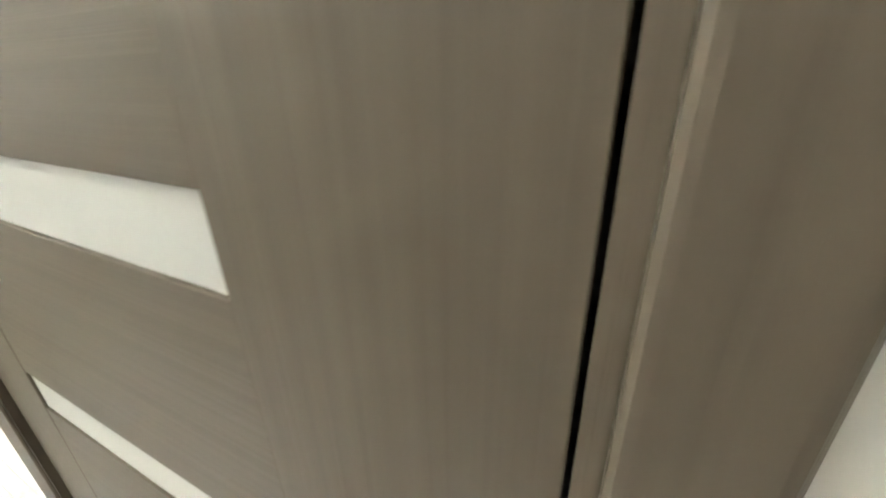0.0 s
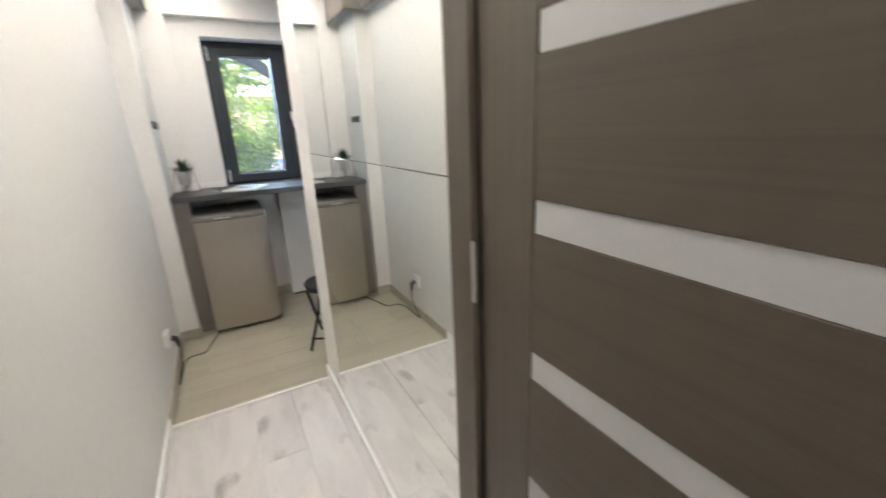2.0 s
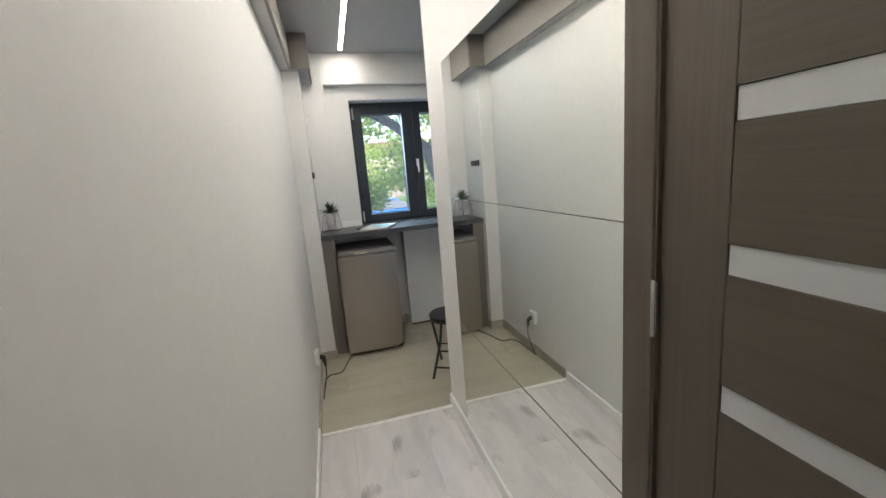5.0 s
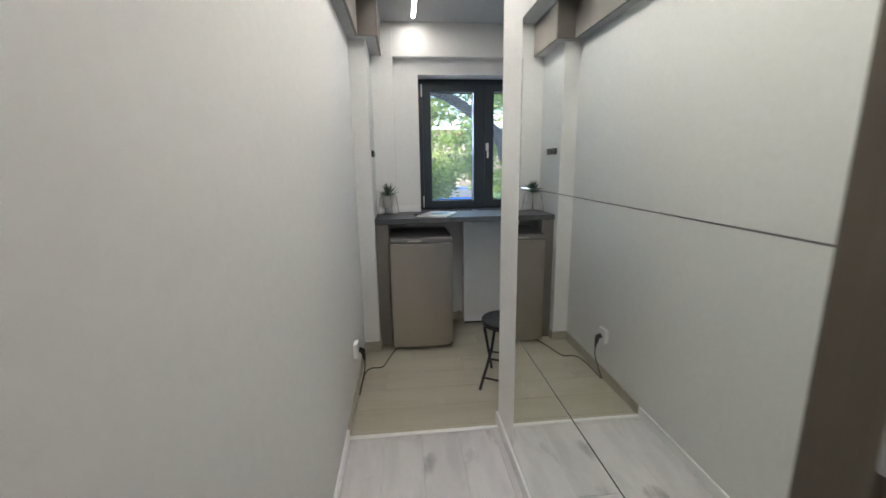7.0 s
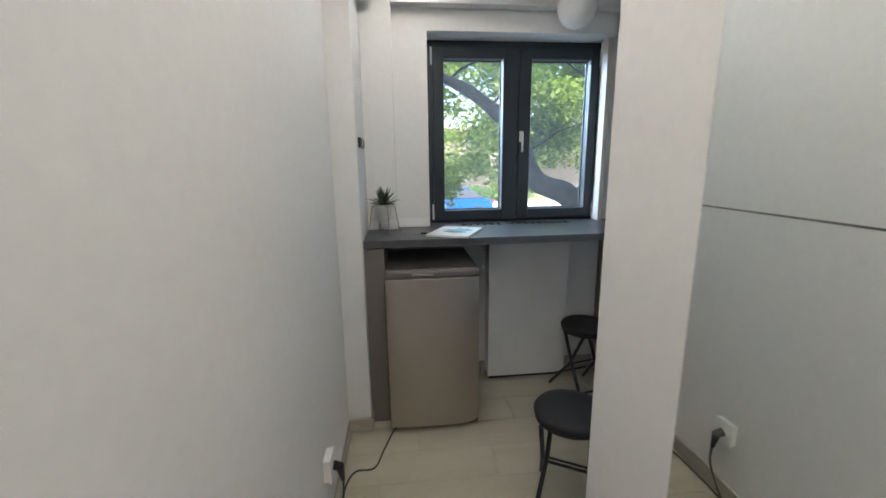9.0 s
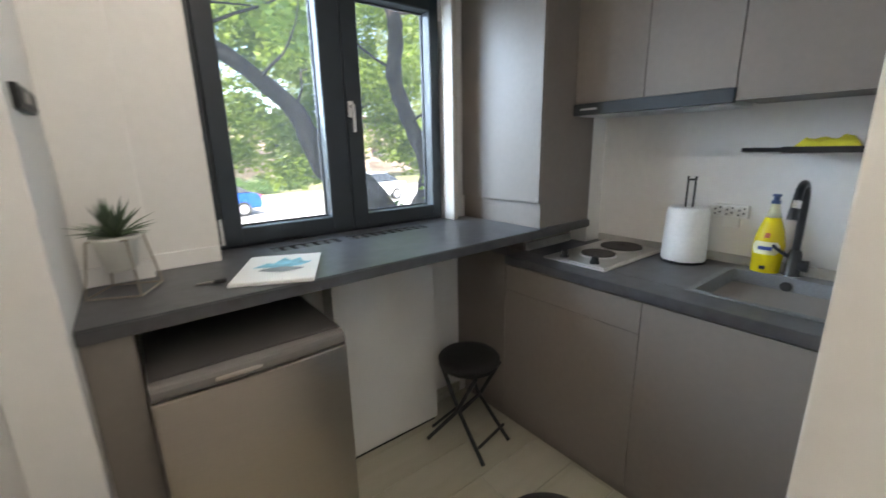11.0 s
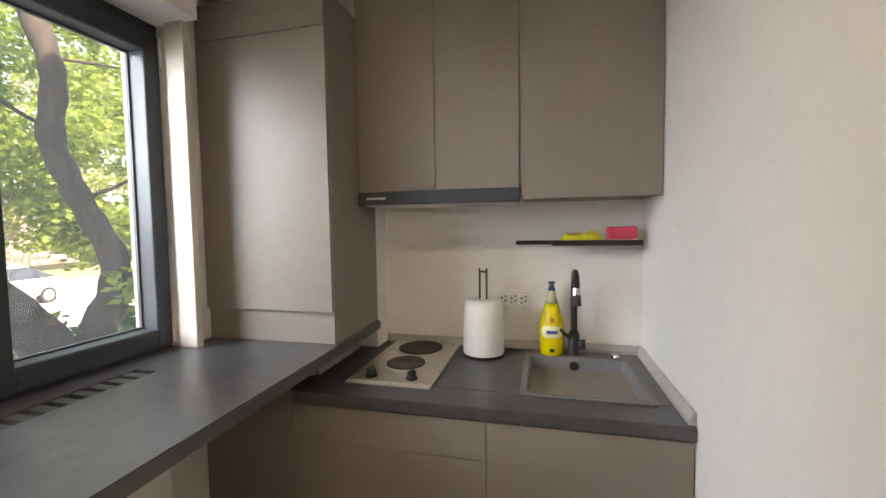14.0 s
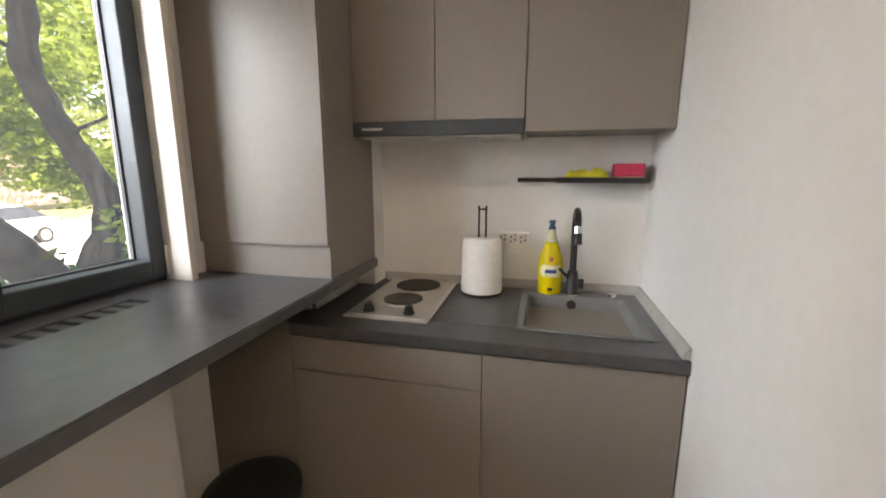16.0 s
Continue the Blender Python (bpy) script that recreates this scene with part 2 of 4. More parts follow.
CAR_BLUE = material("blue_car_paint", (0.01, 0.09, 0.42), 0.2, 0.2, vary=0.03)
CAR_WHITE = material("white_car_paint", (0.7, 0.71, 0.72), 0.22, 0.0, vary=0.02)
CAR_GLASS = material("car_glass", (0.03, 0.035, 0.04), 0.08, vary=0.02)
RUBBER = material("tyre_rubber", (0.02, 0.02, 0.02), 0.8, vary=0.1)
TAIL_RED = material("tail_lamp", (0.55, 0.02, 0.02), 0.2, vary=0.05)
FAR_WALL = material("far_house_wall", (0.52, 0.40, 0.33), 0.85, vary=0.1, scale=2)
FAR_ROOF = material("far_house_roof", (0.24, 0.12, 0.08), 0.85, vary=0.2, scale=4)
MIRROR = material("mirror_silver", (0.91, 0.94, 0.92), 0.015, 1.0, vary=0.0, rough_vary=0.005)
GLASS = clear("window_glass", (0.97, 0.985, 0.98))
# a small translucent share puts a pale haze into the panes
haze = GLASS.node_tree.nodes.new("ShaderNodeBsdfTranslucent")
haze.inputs[0].default_value = (0.8, 0.82, 0.85, 1)
haze_mix = GLASS.node_tree.nodes.new("ShaderNodeMixShader")
haze_mix.inputs[0].default_value = 0.018
GLASS.node_tree.links.new(GLASS.node_tree.nodes["Principled BSDF"].outputs[0], haze_mix.inputs[1])
GLASS.node_tree.links.new(haze.outputs[0], haze_mix.inputs[2])
GLASS.node_tree.links.new(haze_mix.outputs[0], GLASS.node_tree.nodes["Material Output"].inputs[0])
LED = glowing("led_strip", (1.0, 0.92, 0.79), LED_POWER)
GLOBE = material("opal_glass", (0.80, 0.79, 0.76), 0.22, vary=0.02)

# ---------- mesh helpers ----------


def box(bm, x0, x1, y0, y1, z0, z1, bevel=0.0, seg=2):
    m = Matrix.Translation(((x0 + x1) / 2, (y0 + y1) / 2, (z0 + z1) / 2)) @ Matrix.Diagonal((x1 - x0, y1 - y0, z1 - z0, 1))
    vs = bmesh.ops.create_cube(bm, size=1, matrix=m)["verts"]
    if bevel:
        es = list({e for v in vs for e in v.link_edges})
        bmesh.ops.bevel(bm, geom=es, offset=bevel, segments=seg, affect="EDGES", profile=0.6)
    return bm


def boxed(x0, x1, y0, y1, z0, z1, bevel=0.0, seg=2):
    return box(bmesh.new(), x0, x1, y0, y1, z0, z1, bevel, seg)


def ring_frame(path, i):
    a, b = Vector(path[max(i - 1, 0)]), Vector(path[min(i + 1, len(path) - 1)])
    t = (b - a).normalized()
    u = t.cross(Vector((0, 0, 1)))
    if u.length < 0.05:
        u = t.cross(Vector((1, 0, 0)))
    u.normalize()
    return u, u.cross(t).normalized()


def tube(bm, path, radius, n=10, cap=True):
    """A round bar along a path; radius is one number or one for each point."""
    rad = radius if isinstance(radius, (list, tuple)) else [radius] * len(path)
    rings, last = [], None
    for i, p in enumerate(path):
        u, v = ring_frame(path, i)
        if last is not None and u.dot(last) < 0:
            u, v = -u, -v
        last = u
        rings.append([bm.verts.new(Vector(p) + rad[i] * (math.cos(2 * math.pi * k / n) * u + math.sin(2 * math.pi * k / n) * v)) for k in range(n)])
    for a, b in zip(rings, rings[1:]):
        for k in range(n):
            bm.faces.new((a[k], a[(k + 1) % n], b[(k + 1) % n], b[k]))
    if cap:
        bm.faces.new(rings[0][::-1])
        bm.faces.new(rings[-1])
    return bm


def lathe(bm, profile, centre, n=32, squash=1.0):
    """A turned body: profile of (radius, height) round the upright axis at centre."""
    rings = []
    for r, z in profile:
        rings.append([bm.verts.new((centre[0] + r * math.cos(2 * math.pi * k / n), centre[1] + r * squash * math.sin(2 * math.pi * k / n), centre[2] + z)) for k in range(n)])
    for a, b in zip(rings, rings[1:]):
        for k in range(n):
            bm.faces.new((a[k], a[(k + 1) % n], b[(k + 1) % n], b[k]))
    bm.faces.new(rings[0][::-1])
    bm.faces.new(rings[-1])
    return bm


def smooth_path(points, steps=6):
    pts = [Vector(p) for p in points]
    out = []
    for i in range(len(pts) - 1):
        p0, p1, p2, p3 = pts[max(i - 1, 0)], pts[i], pts[i + 1], pts[min(i + 2, len(pts) - 1)]
        for s in range(steps):
            t = s / steps
            out.append(0.5 * (2 * p1 + (p2 - p0) * t + (2 * p0 - 5 * p1 + 4 * p2 - p3) * t * t + (3 * p1 - p0 - 3 * p2 + p3) * t ** 3))
    out.append(pts[-1])
    return out


def part(name, bm, mat, parent=None, label="", smooth=False):
    """Links a bmesh as one mesh object, under a thing or a part if one is given."""
    me = bpy.data.meshes.new(name)
    bmesh.ops.recalc_face_normals(bm, faces=bm.faces)
    bm.to_mesh(me)
    bm.free()
    me.materials.append(mat)
    if smooth:
        me.shade_smooth()
    ob = new(name, me)
    if parent:
        ob.parent = parent
        ob.matrix_parent_inverse = Matrix.Translation(-parent.location)
        if parent.parent:
            ob.matrix_parent_inverse = Matrix.Identity(4)
    if label:
        ob["label"] = label
    return ob


def thing(name, place, label, category, group=""):
    """An empty at the base of a thing made of parts."""
    ob = new(name)
    ob.location = place
    ob.empty_display_size = 0.1
    return tagged(ob, label, category, group)


def structure(name, bm, mat, label="", category=""):
    return tagged(part(name, bm, mat), label, category, kind="structure")


# ---------- plan, metres ----------
# corridor along +y between the left wall (x = 0) and the mirror wall; the kitchen widens to the right past y = YP
XM, YP, XK = 0.815, 0.046, 2.205
YW, CEILING, YBACK = 1.54, 2.475, -3.4
PIER_X, PIER_Y = 0.117, 1.04
BOX_X, BEAM_Y, BEAM_Z = 0.288, 1.466, 2.228
WIN_L, WIN_R, WIN_T = 0.484, 1.592, 2.112
SILL, SILL_Y = 1.012, 1.092
YL = 1.595  # wall face below the window
RETURN_X = 2.088
CT = 0.89

# ---------- large structure ----------
structure("floor", boxed(-0.2, XK + 0.2, YBACK - 0.2, YW + 0.5, -0.25, -0.012), GROUT, "concrete floor slab under laminate and tiles", "floor")
# the ceiling has a groove for the light strip
LED_X0, LED_X1, LED_Y0, LED_Y1 = 0.439, 0.471, -2.1, 1.38
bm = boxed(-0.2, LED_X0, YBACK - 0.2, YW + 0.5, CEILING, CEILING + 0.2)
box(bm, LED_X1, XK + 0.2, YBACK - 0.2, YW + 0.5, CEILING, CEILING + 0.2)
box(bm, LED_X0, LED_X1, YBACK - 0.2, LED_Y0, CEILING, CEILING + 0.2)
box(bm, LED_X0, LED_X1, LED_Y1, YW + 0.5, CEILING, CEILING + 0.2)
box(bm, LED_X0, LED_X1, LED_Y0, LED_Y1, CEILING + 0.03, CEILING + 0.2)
structure("ceiling", bm, CEIL, "plain white ceiling with its shade put into the grey", "ceiling")
structure("wall_west", boxed(-0.2, 0, YBACK - 0.2, YW + 0.5, -0.012, CEILING), WALL, "smooth off-white painted corridor wall", "wall")
bm = boxed(0, PIER_X, PIER_Y, YW, -0.012, CEILING, 0.004)
structure("wall_pier", bm, WALL, "off-white painted wall pier", "wall")
structure("wall_corner_box", boxed(PIER_X, BOX_X, BEAM_Y, YW, -0.012, CEILING, 0.004), WALL, "off-white boxed-in corner by the window", "wall")
bm = boxed(-0.2, WIN_L, YW, YW + 0.32, -0.012, CEILING)
box(bm, WIN_R, XK + 0.2, YW + 0.12, YW + 0.32, -0.012, CEILING)
box(bm, WIN_R, XK + 0.2, YL, YW + 0.12, -0.012, SILL - 0.036)
box(bm, WIN_L, WIN_R, YL, YW + 0.32, -0.012, SILL - 0.036)
box(bm, WIN_L, WIN_R, YW, YW + 0.32, WIN_T, CEILING)
structure("wall_north", bm, WALL, "off-white window wall with a deep reveal", "wall")
structure("beam_north", boxed(BOX_X, XK, BEAM_Y, YW, BEAM_Z, CEILING, 0.003), WALL, "white plastered beam above the window", "beam")
structure("wall_east", boxed(XK, XK + 0.2, YP - 0.2, YW + 0.32, -0.012, CEILING), WALL, "cream painted kitchen back wall", "wall")
structure("wall_corner_return", boxed(RETURN_X + 0.001, XK, 1.142, YW + 0.12, CT + 0.001, CEILING, 0.003), WALL, "white boxed-in corner behind the tall cabinet", "wall")
structure("wall_south", boxed(XM + 0.1, XK + 0.2, YP - 0.1, YP, -0.012, CEILING), WALL, "off-white kitchen side wall beside the sink", "wall")
DOOR_Y0, DOOR_Y1, DOOR_H = -2.302, -1.614, 2.05
bm = boxed(XM, XM + 0.1, DOOR_Y1, YP, -0.012, CEILING, 0.003)
box(bm, XM, XM + 0.1, YBACK, DOOR_Y0, -0.012, CEILING)
box(bm, XM, XM + 0.1, DOOR_Y0, DOOR_Y1, DOOR_H, CEILING)
structure("wall_mirror_side", bm, WALL, "off-white corridor wall that carries the mirror and the door", "wall")
structure("wall_back", boxed(0, XM, YBACK - 0.2, YBACK, -0.012, CEILING), WALL, "plain off-white end wall of the corridor", "wall")
structure("wall_behind_door", boxed(XM + 0.32, XM + 0.4, DOOR_Y0 - 0.1, DOOR_Y1 + 0.1, -0.012, CEILING), WALL, "white wall behind the closed door", "wall")
# unseen upper wall, height chosen to keep sun off the tree trunks
structure("wall_unseen_upper", boxed(-6, 9, YW + 0.32, YW + 0.42, CEILING + 0.2, 6.8), PLASTER, "unseen plastered wall above the window, its height set to shade the tree", "facade")
bm = boxed(WIN_R + 0.07, 9, YW + 0.32, YW + 0.42, -1.4, CEILING + 0.2)
box(bm, -6, WIN_L - 0.02, YW + 0.32, YW + 0.42, -1.4, CEILING + 0.2)
box(bm, WIN_L - 0.02, WIN_R + 0.07, YW + 0.32, YW + 0.42, -1.4, SILL - 0.06)
box(bm, WIN_L - 0.02, WIN_R + 0.07, YW + 0.32, YW + 0.42, WIN_T + 0.02, CEILING + 0.2)
structure("wall_outer_skin", bm, PLASTER, "pale rough outer plaster round the window", "facade")

# skirtings and the threshold strip
structure("baseboard_west", boxed(0, 0.012, YBACK, -0.012, 0, 0.062, 0.003), SKIRT, "white skirting board along the corridor", "skirting")
structure("baseboard_east", boxed(XM - 0.014, XM, DOOR_Y1 + 0.083, YP, 0, 0.066, 0.003), SKIRT, "white skirting board under the mirror", "skirting")
structure("baseboard_tiles_west", boxed(0, 0.01, 0.012, PIER_Y - 0.01, 0, 0.07, 0.002), TILE_SKIRT, "beige tile skirting in the kitchen", "skirting")
structure("baseboard_tiles_pier", boxed(0, PIER_X + 0.01, PIER_Y - 0.01, PIER_Y, 0, 0.07, 0.002), TILE_SKIRT, "beige tile skirting round the pier", "skirting")
structure("baseboard_tiles_side", boxed(PIER_X, PIER_X + 0.01, PIER_Y, YW, 0, 0.07, 0.002), TILE_SKIRT, "beige tile skirting beside the fridge", "skirting")
structure("baseboard_tiles_north", boxed(WIN_L + 0.001, 1.6, YL - 0.01, YL, 0, 0.07, 0.002), TILE_SKIRT, "beige tile skirting under the worktop", "skirting")
structure("trim_threshold", boxed(0.0, XM, -0.012, 0.012, -0.004, 0.006, 0.003), SKIRT, "white threshold strip between laminate and tiles", "trim")


def window():
    w = new("window_1")
    w.location = (WIN_L, 1.70, SILL)
    tagged(w, "anthracite two-sash window with a white handle, closed", "window", kind="structure")
    y0, y1 = 1.690, 1.790
    bm = boxed(WIN_L, 0.535, y0 + 0.02, y1, SILL - 0.03, WIN_T, 0.003)
    box(bm, 1.57, WIN_R, y0 + 0.02, y1, SILL - 0.03, WIN_T, 0.003)
    box(bm, 0.535, 1.57, y0 + 0.02, y1, SILL - 0.03, 1.035, 0.003)
    box(bm, 0.535, 1.57, y0 + 0.02, y1, 2.062, WIN_T, 0.003)
    part("window_frame", bm, ANTHRACITE, w)
    for a, b, ga, gb in ((0.525, 1.065, 0.594, 0.964), (1.067, 1.580, 1.144, 1.524)):
        bm = boxed(a, ga, y0, y1 - 0.02, 1.024, 2.070, 0.008, 3)
        box(bm, gb, b, y0, y1 - 0.02, 1.024, 2.070, 0.008, 3)
        box(bm, ga - 0.004, gb + 0.004, y0 + 0.001, y1 - 0.02, 1.024, 1.088, 0.008, 3)
        box(bm, ga - 0.004, gb + 0.004, y0 + 0.001, y1 - 0.02, 2.008, 2.070, 0.008, 3)
        s = part("sash", bm, ANTHRACITE, w)
        bm = boxed(ga - 0.002, ga + 0.006, 1.752, 1.764, 1.088, 2.008)
        box(bm, gb - 0.006, gb + 0.002, 1.752, 1.764, 1.088, 2.008)
        box(bm, ga + 0.006, gb - 0.006, 1.752, 1.764, 1.086, 1.094)
        box(bm, ga + 0.006, gb - 0.006, 1.752, 1.764, 2.002, 2.010)
        part("seal", bm, SPACER, s, "pale aluminium spacer round the glass")
        g = part("pane", boxed(ga - 0.003, gb + 0.003, 1.766, 1.772, 1.085, 2.011), GLASS, s, "clear window glass")
        g.visible_shadow = False
    bm = boxed(1.072, 1.098, 1.681, 1.690, 1.515, 1.582, 0.004)
    tube(bm, [(1.085, 1.683, 1.56), (1.085, 1.662, 1.56)], 0.008, 10)
    h = part("handle", bm, WHITE_PLASTIC, w, "white window handle")
    part("lever", boxed(1.078, 1.092, 1.652, 1.663, 1.452, 1.568, 0.004), WHITE_PLASTIC, h)
    for z in (1.03, 1.97):
        part("hinge_cover", boxed(1.580, 1.590, 1.688, 1.705, z, z + 0.10, 0.003), WHITE_PLASTIC, w, "white hinge cover")
        part("hinge_cover", boxed(0.514, 0.524, 1.688, 1.705, z, z + 0.10, 0.003), WHITE_PLASTIC, w, "white hinge cover")


window()
# white corner bead of the right-hand reveal
structure("trim_reveal", boxed(WIN_R - 0.016, WIN_R + 0.012, YW + 0.046, YW + 0.121, SILL + 0.001, WIN_T, 0.004), BEAD, "cream corner bead beside the window", "trim")


def door():
    d = new("door_1")
    d.location = (XM, DOOR_Y1, 0)
    tagged(d, "closed greige wood-grain door with frosted glass strips", "door", kind="structure")
    fx = XM - 0.012
    bm = boxed(fx, XM + 0.0, DOOR_Y1, DOOR_Y1 + 0.083, 0, DOOR_H + 0.08, 0.005, 3)
    part("casing", bm, DOOR_WOOD, d)
    part("casing", boxed(fx, XM, DOOR_Y0 - 0.036, DOOR_Y0, 0, DOOR_H + 0.08, 0.005, 3), DOOR_WOOD, d)
    part("casing", boxed(fx, XM, DOOR_Y0, DOOR_Y1, DOOR_H, DOOR_H + 0.08, 0.005, 3), DOOR_WOOD, d)
    bm = boxed(XM - 0.008, XM + 0.1, DOOR_Y1 - 0.005, DOOR_Y1, 0, DOOR_H)
    box(bm, XM - 0.002, XM + 0.1, DOOR_Y0, DOOR_Y0 + 0.008, 0, DOOR_H)
    part("jamb", bm, DOOR_WOOD, d)
    lx0, lx1 = XM + 0.001, XM + 0.040
    # black sheet added behind the leaf, shade for the gaps round it
    part("gap_shade_sheet", boxed(XM + 0.045, XM + 0.06, DOOR_Y0 + 0.008, DOOR_Y1 - 0.005, 0, DOOR_H), BLACK, d, "added black sheet that puts shade into the gaps round the leaf")
    ya, yb, sa, sb = -2.2915, -1.6205, -2.146, -1.752
    leaf = part("door_leaf", boxed(lx0 + 0.014, lx1 - 0.006, sa - 0.01, sb + 0.01, 0.02, DOOR_H - 0.02), DOOR_WOOD, d, "core behind the slats")
    part("stile", boxed(lx0, lx1, sb, yb, 0.008, DOOR_H - 0.004, 0.0025, 2), DOOR_WOOD, leaf)
    part("stile", boxed(lx0, lx1, ya, sa, 0.008, DOOR_H - 0.004, 0.0005, 1), DOOR_WOOD, leaf)
    edges = [1.725, 1.486, 1.2515, 1.012, 0.770, 0.528]
    top = DOOR_H - 0.004
    for z in edges + [None]:
        z1 = 0.008 if z is None else z + 0.049
        part("slat", boxed(lx0 + 0.0003, lx1 - 0.005, sa + 0.0001, sb - 0.001, z1, top, 0.0004, 1), DOOR_PANEL, leaf)
        if z is not None:
            part("glass_strip", boxed(lx0 + 0.0025, lx1 - 0.008, sa + 0.0004, sb - 0.002, z, z + 0.048), FROST, leaf, "frosted white glass strip")
            top = z - 0.001
    for z in (0.22, 1.099, 1.80):
        bm = bmesh.new()
        tube(bm, [(fx - 0.001, -1.619, z), (fx - 0.001, -1.619, z + 0.114)], 0.0058, 12)
        box(bm, fx - 0.0015, fx + 0.004, -1.626, -1.612, z + 0.004, z + 0.110)
        part("hinge", bm, CHROME, d, "satin steel hinge")


door()


def mirror():
    m = thing("wall_mirror", (XM, -0.9, 0.07), "large wall mirror of three stacked panels with thin seams", "mirror")
    for z0, z1 in ((0.068, 0.657), (0.664, 1.3121), (1.3145, 1.948)):
        part("mirror_panel", boxed(XM - 0.007, XM - 0.001, -1.529, -0.283, z0, z1, 0.0006, 1), MIRROR, m)
    part("backing", boxed(XM - 0.0062, XM - 0.0005, -1.528, -0.284, 0.07, 1.946), RIM_GREY, m, "grey seam lines between the panels")


mirror()

# ---------- corridor ----------


def overhead_boxing():
    c = thing("overhead_boxing", (0, 0, 2.234), "greige panelled boxing along the top of the corridor wall", "boxing")
    z = 2.234
    # the ceiling's shaded grey also carries the shade under the boxing
    part("underside", boxed(0.0, 0.060, YBACK + 0.3, 0.965, z + 0.002, CEILING), CEIL, c, "boxing underside with its shade put into the grey")
    y = 0.965
    while y > YBACK + 0.4:
        part("front_panel", boxed(0.060, 0.077, y - 1.198, y - 0.002, z, CEILING - 0.003, 0.0015), GREIGE, c)
        y -= 1.2
    part("underside", boxed(0.0, 0.187, 0.982, BEAM_Y - 0.001, z + 0.002, CEILING), CEIL, c, "boxing underside with its shade put into the grey")
    part("return_panel", boxed(0.060, 0.204, 0.966, 0.981, z, CEILING - 0.003, 0.0015), GREIGE, c)
    part("front_panel", boxed(0.188, 0.205, 0.9825, BEAM_Y - 0.001, z, CEILING - 0.003, 0.0015), GREIGE, c)


overhead_boxing()

led = thing("led_strip_light", (0.455, -0.6, CEILING), "recessed linear ceiling light, switched on", "ceiling light")
bm = boxed(LED_X0 + 0.0005, LED_X0 + 0.003, LED_Y0 + 0.001, LED_Y1 - 0.001, CEILING - 0.001, CEILING + 0.014)
box(bm, LED_X1 - 0.003, LED_X1 - 0.0005, LED_Y0 + 0.001, LED_Y1 - 0.001, CEILING - 0.001, CEILING + 0.014)
part("channel", bm, SKIRT, led, "slim white metal channel")
part("diffuser", boxed(LED_X0 + 0.0032, LED_X1 - 0.0032, LED_Y0 + 0.002, LED_Y1 - 0.002, CEILING + 0.003, CEILING + 0.007), LED, led, "glowing white diffuser")


def pendant():
    x, y, z, r = 1.228, 1.25, 2.145, 0.098
    p = thing("pendant_lamp", (x, y, CEILING), "white opal globe pendant lamp, switched off", "lamp")
    n = 18
    bm = lathe(bmesh.new(), [(max(r * math.sin(math.pi * i / n), 0.002), -r * math.cos(math.pi * i / n)) for i in range(n + 1)], (x, y, z), 36)
    part("globe", bm, GLOBE, p, "white opal glass globe", True)
    part("cord", tube(bmesh.new(), [(x, y, z + r + 0.03), (x, y, CEILING - 0.02)], 0.003, 8), BLACK, p)
    part("cap", lathe(bmesh.new(), [(0.022, 0), (0.022, 0.03), (0.008, 0.04)], (x, y, z + r - 0.004), 20), BLACK, p)
    part("ceiling_rose", lathe(bmesh.new(), [(0.03, 0), (0.045, 0.012), (0.045, 0.025)], (x, y, CEILING - 0.0255), 24), BLACK, p)


pendant()


def wall_socket():
    s = thing("wall_socket", (0, 0.43, 0.29), "white wall socket with a black plug in it", "socket")
    part("back_box", boxed(0.0, 0.018, 0.390, 0.470, 0.258, 0.344, 0.003), WHITE_PLASTIC, s)
    part("plate", boxed(0.0182, 0.028, 0.386, 0.474, 0.254, 0.348, 0.004), WHITE_PLASTIC, s)
    part("well", lathe(bmesh.new(), [(0.021, 0), (0.021, 0.0006)], (0, 0, 0), 24), WHITE_PLASTIC, s).matrix_basis = Matrix.Translation((0.0282, 0.43, 0.302)) @ Matrix.Rotation(radians(90), 4, "Y")


wall_socket()
cable = thing("power_cable", (0.03, 0.45, 0), "dark fridge cable from a plug to the floor", "cable")
part("plug", tube(bmesh.new(), [(0.0286, 0.43, 0.298), (0.052, 0.432, 0.290), (0.060, 0.436, 0.225)], [0.018, 0.017, 0.007], 12), BLACK, cable)
part("cord", tube(bmesh.new(), smooth_path([(0.060, 0.436, 0.232), (0.055, 0.44, 0.15), (0.030, 0.42, 0.05), (0.020, 0.405, 0.006), (0.022, 0.50, 0.006), (0.030, 0.66, 0.006),
     (0.065, 0.735, 0.006), (0.147, 0.748, 0.006), (0.185, 0.86, 0.006), (0.225, 0.985, 0.006), (0.26, 1.07, 0.006), (0.3, 1.2, 0.006)], 8), 0.0042, 8), CABLE, cable)

hook = thing("thermostat", (PIER_X, 1.21, 1.455), "small black wall box on the pier", "wall box")
part("case", boxed(PIER_X, PIER_X + 0.013, 1.105, 1.290, 1.466, 1.514, 0.003), BLACK, hook)
part("front", boxed(PIER_X + 0.0132, PIER_X + 0.016, 1.111, 1.284, 1.472, 1.508, 0.002), BLACK_MATT, hook)
part("screen", boxed(PIER_X + 0.0161, PIER_X + 0.0168, 1.135, 1.190, 1.479, 1.501), CAR_GLASS, hook, "dark glossy window")

# ---------- kitchen: worktop under the window and what stands on and below it ----------


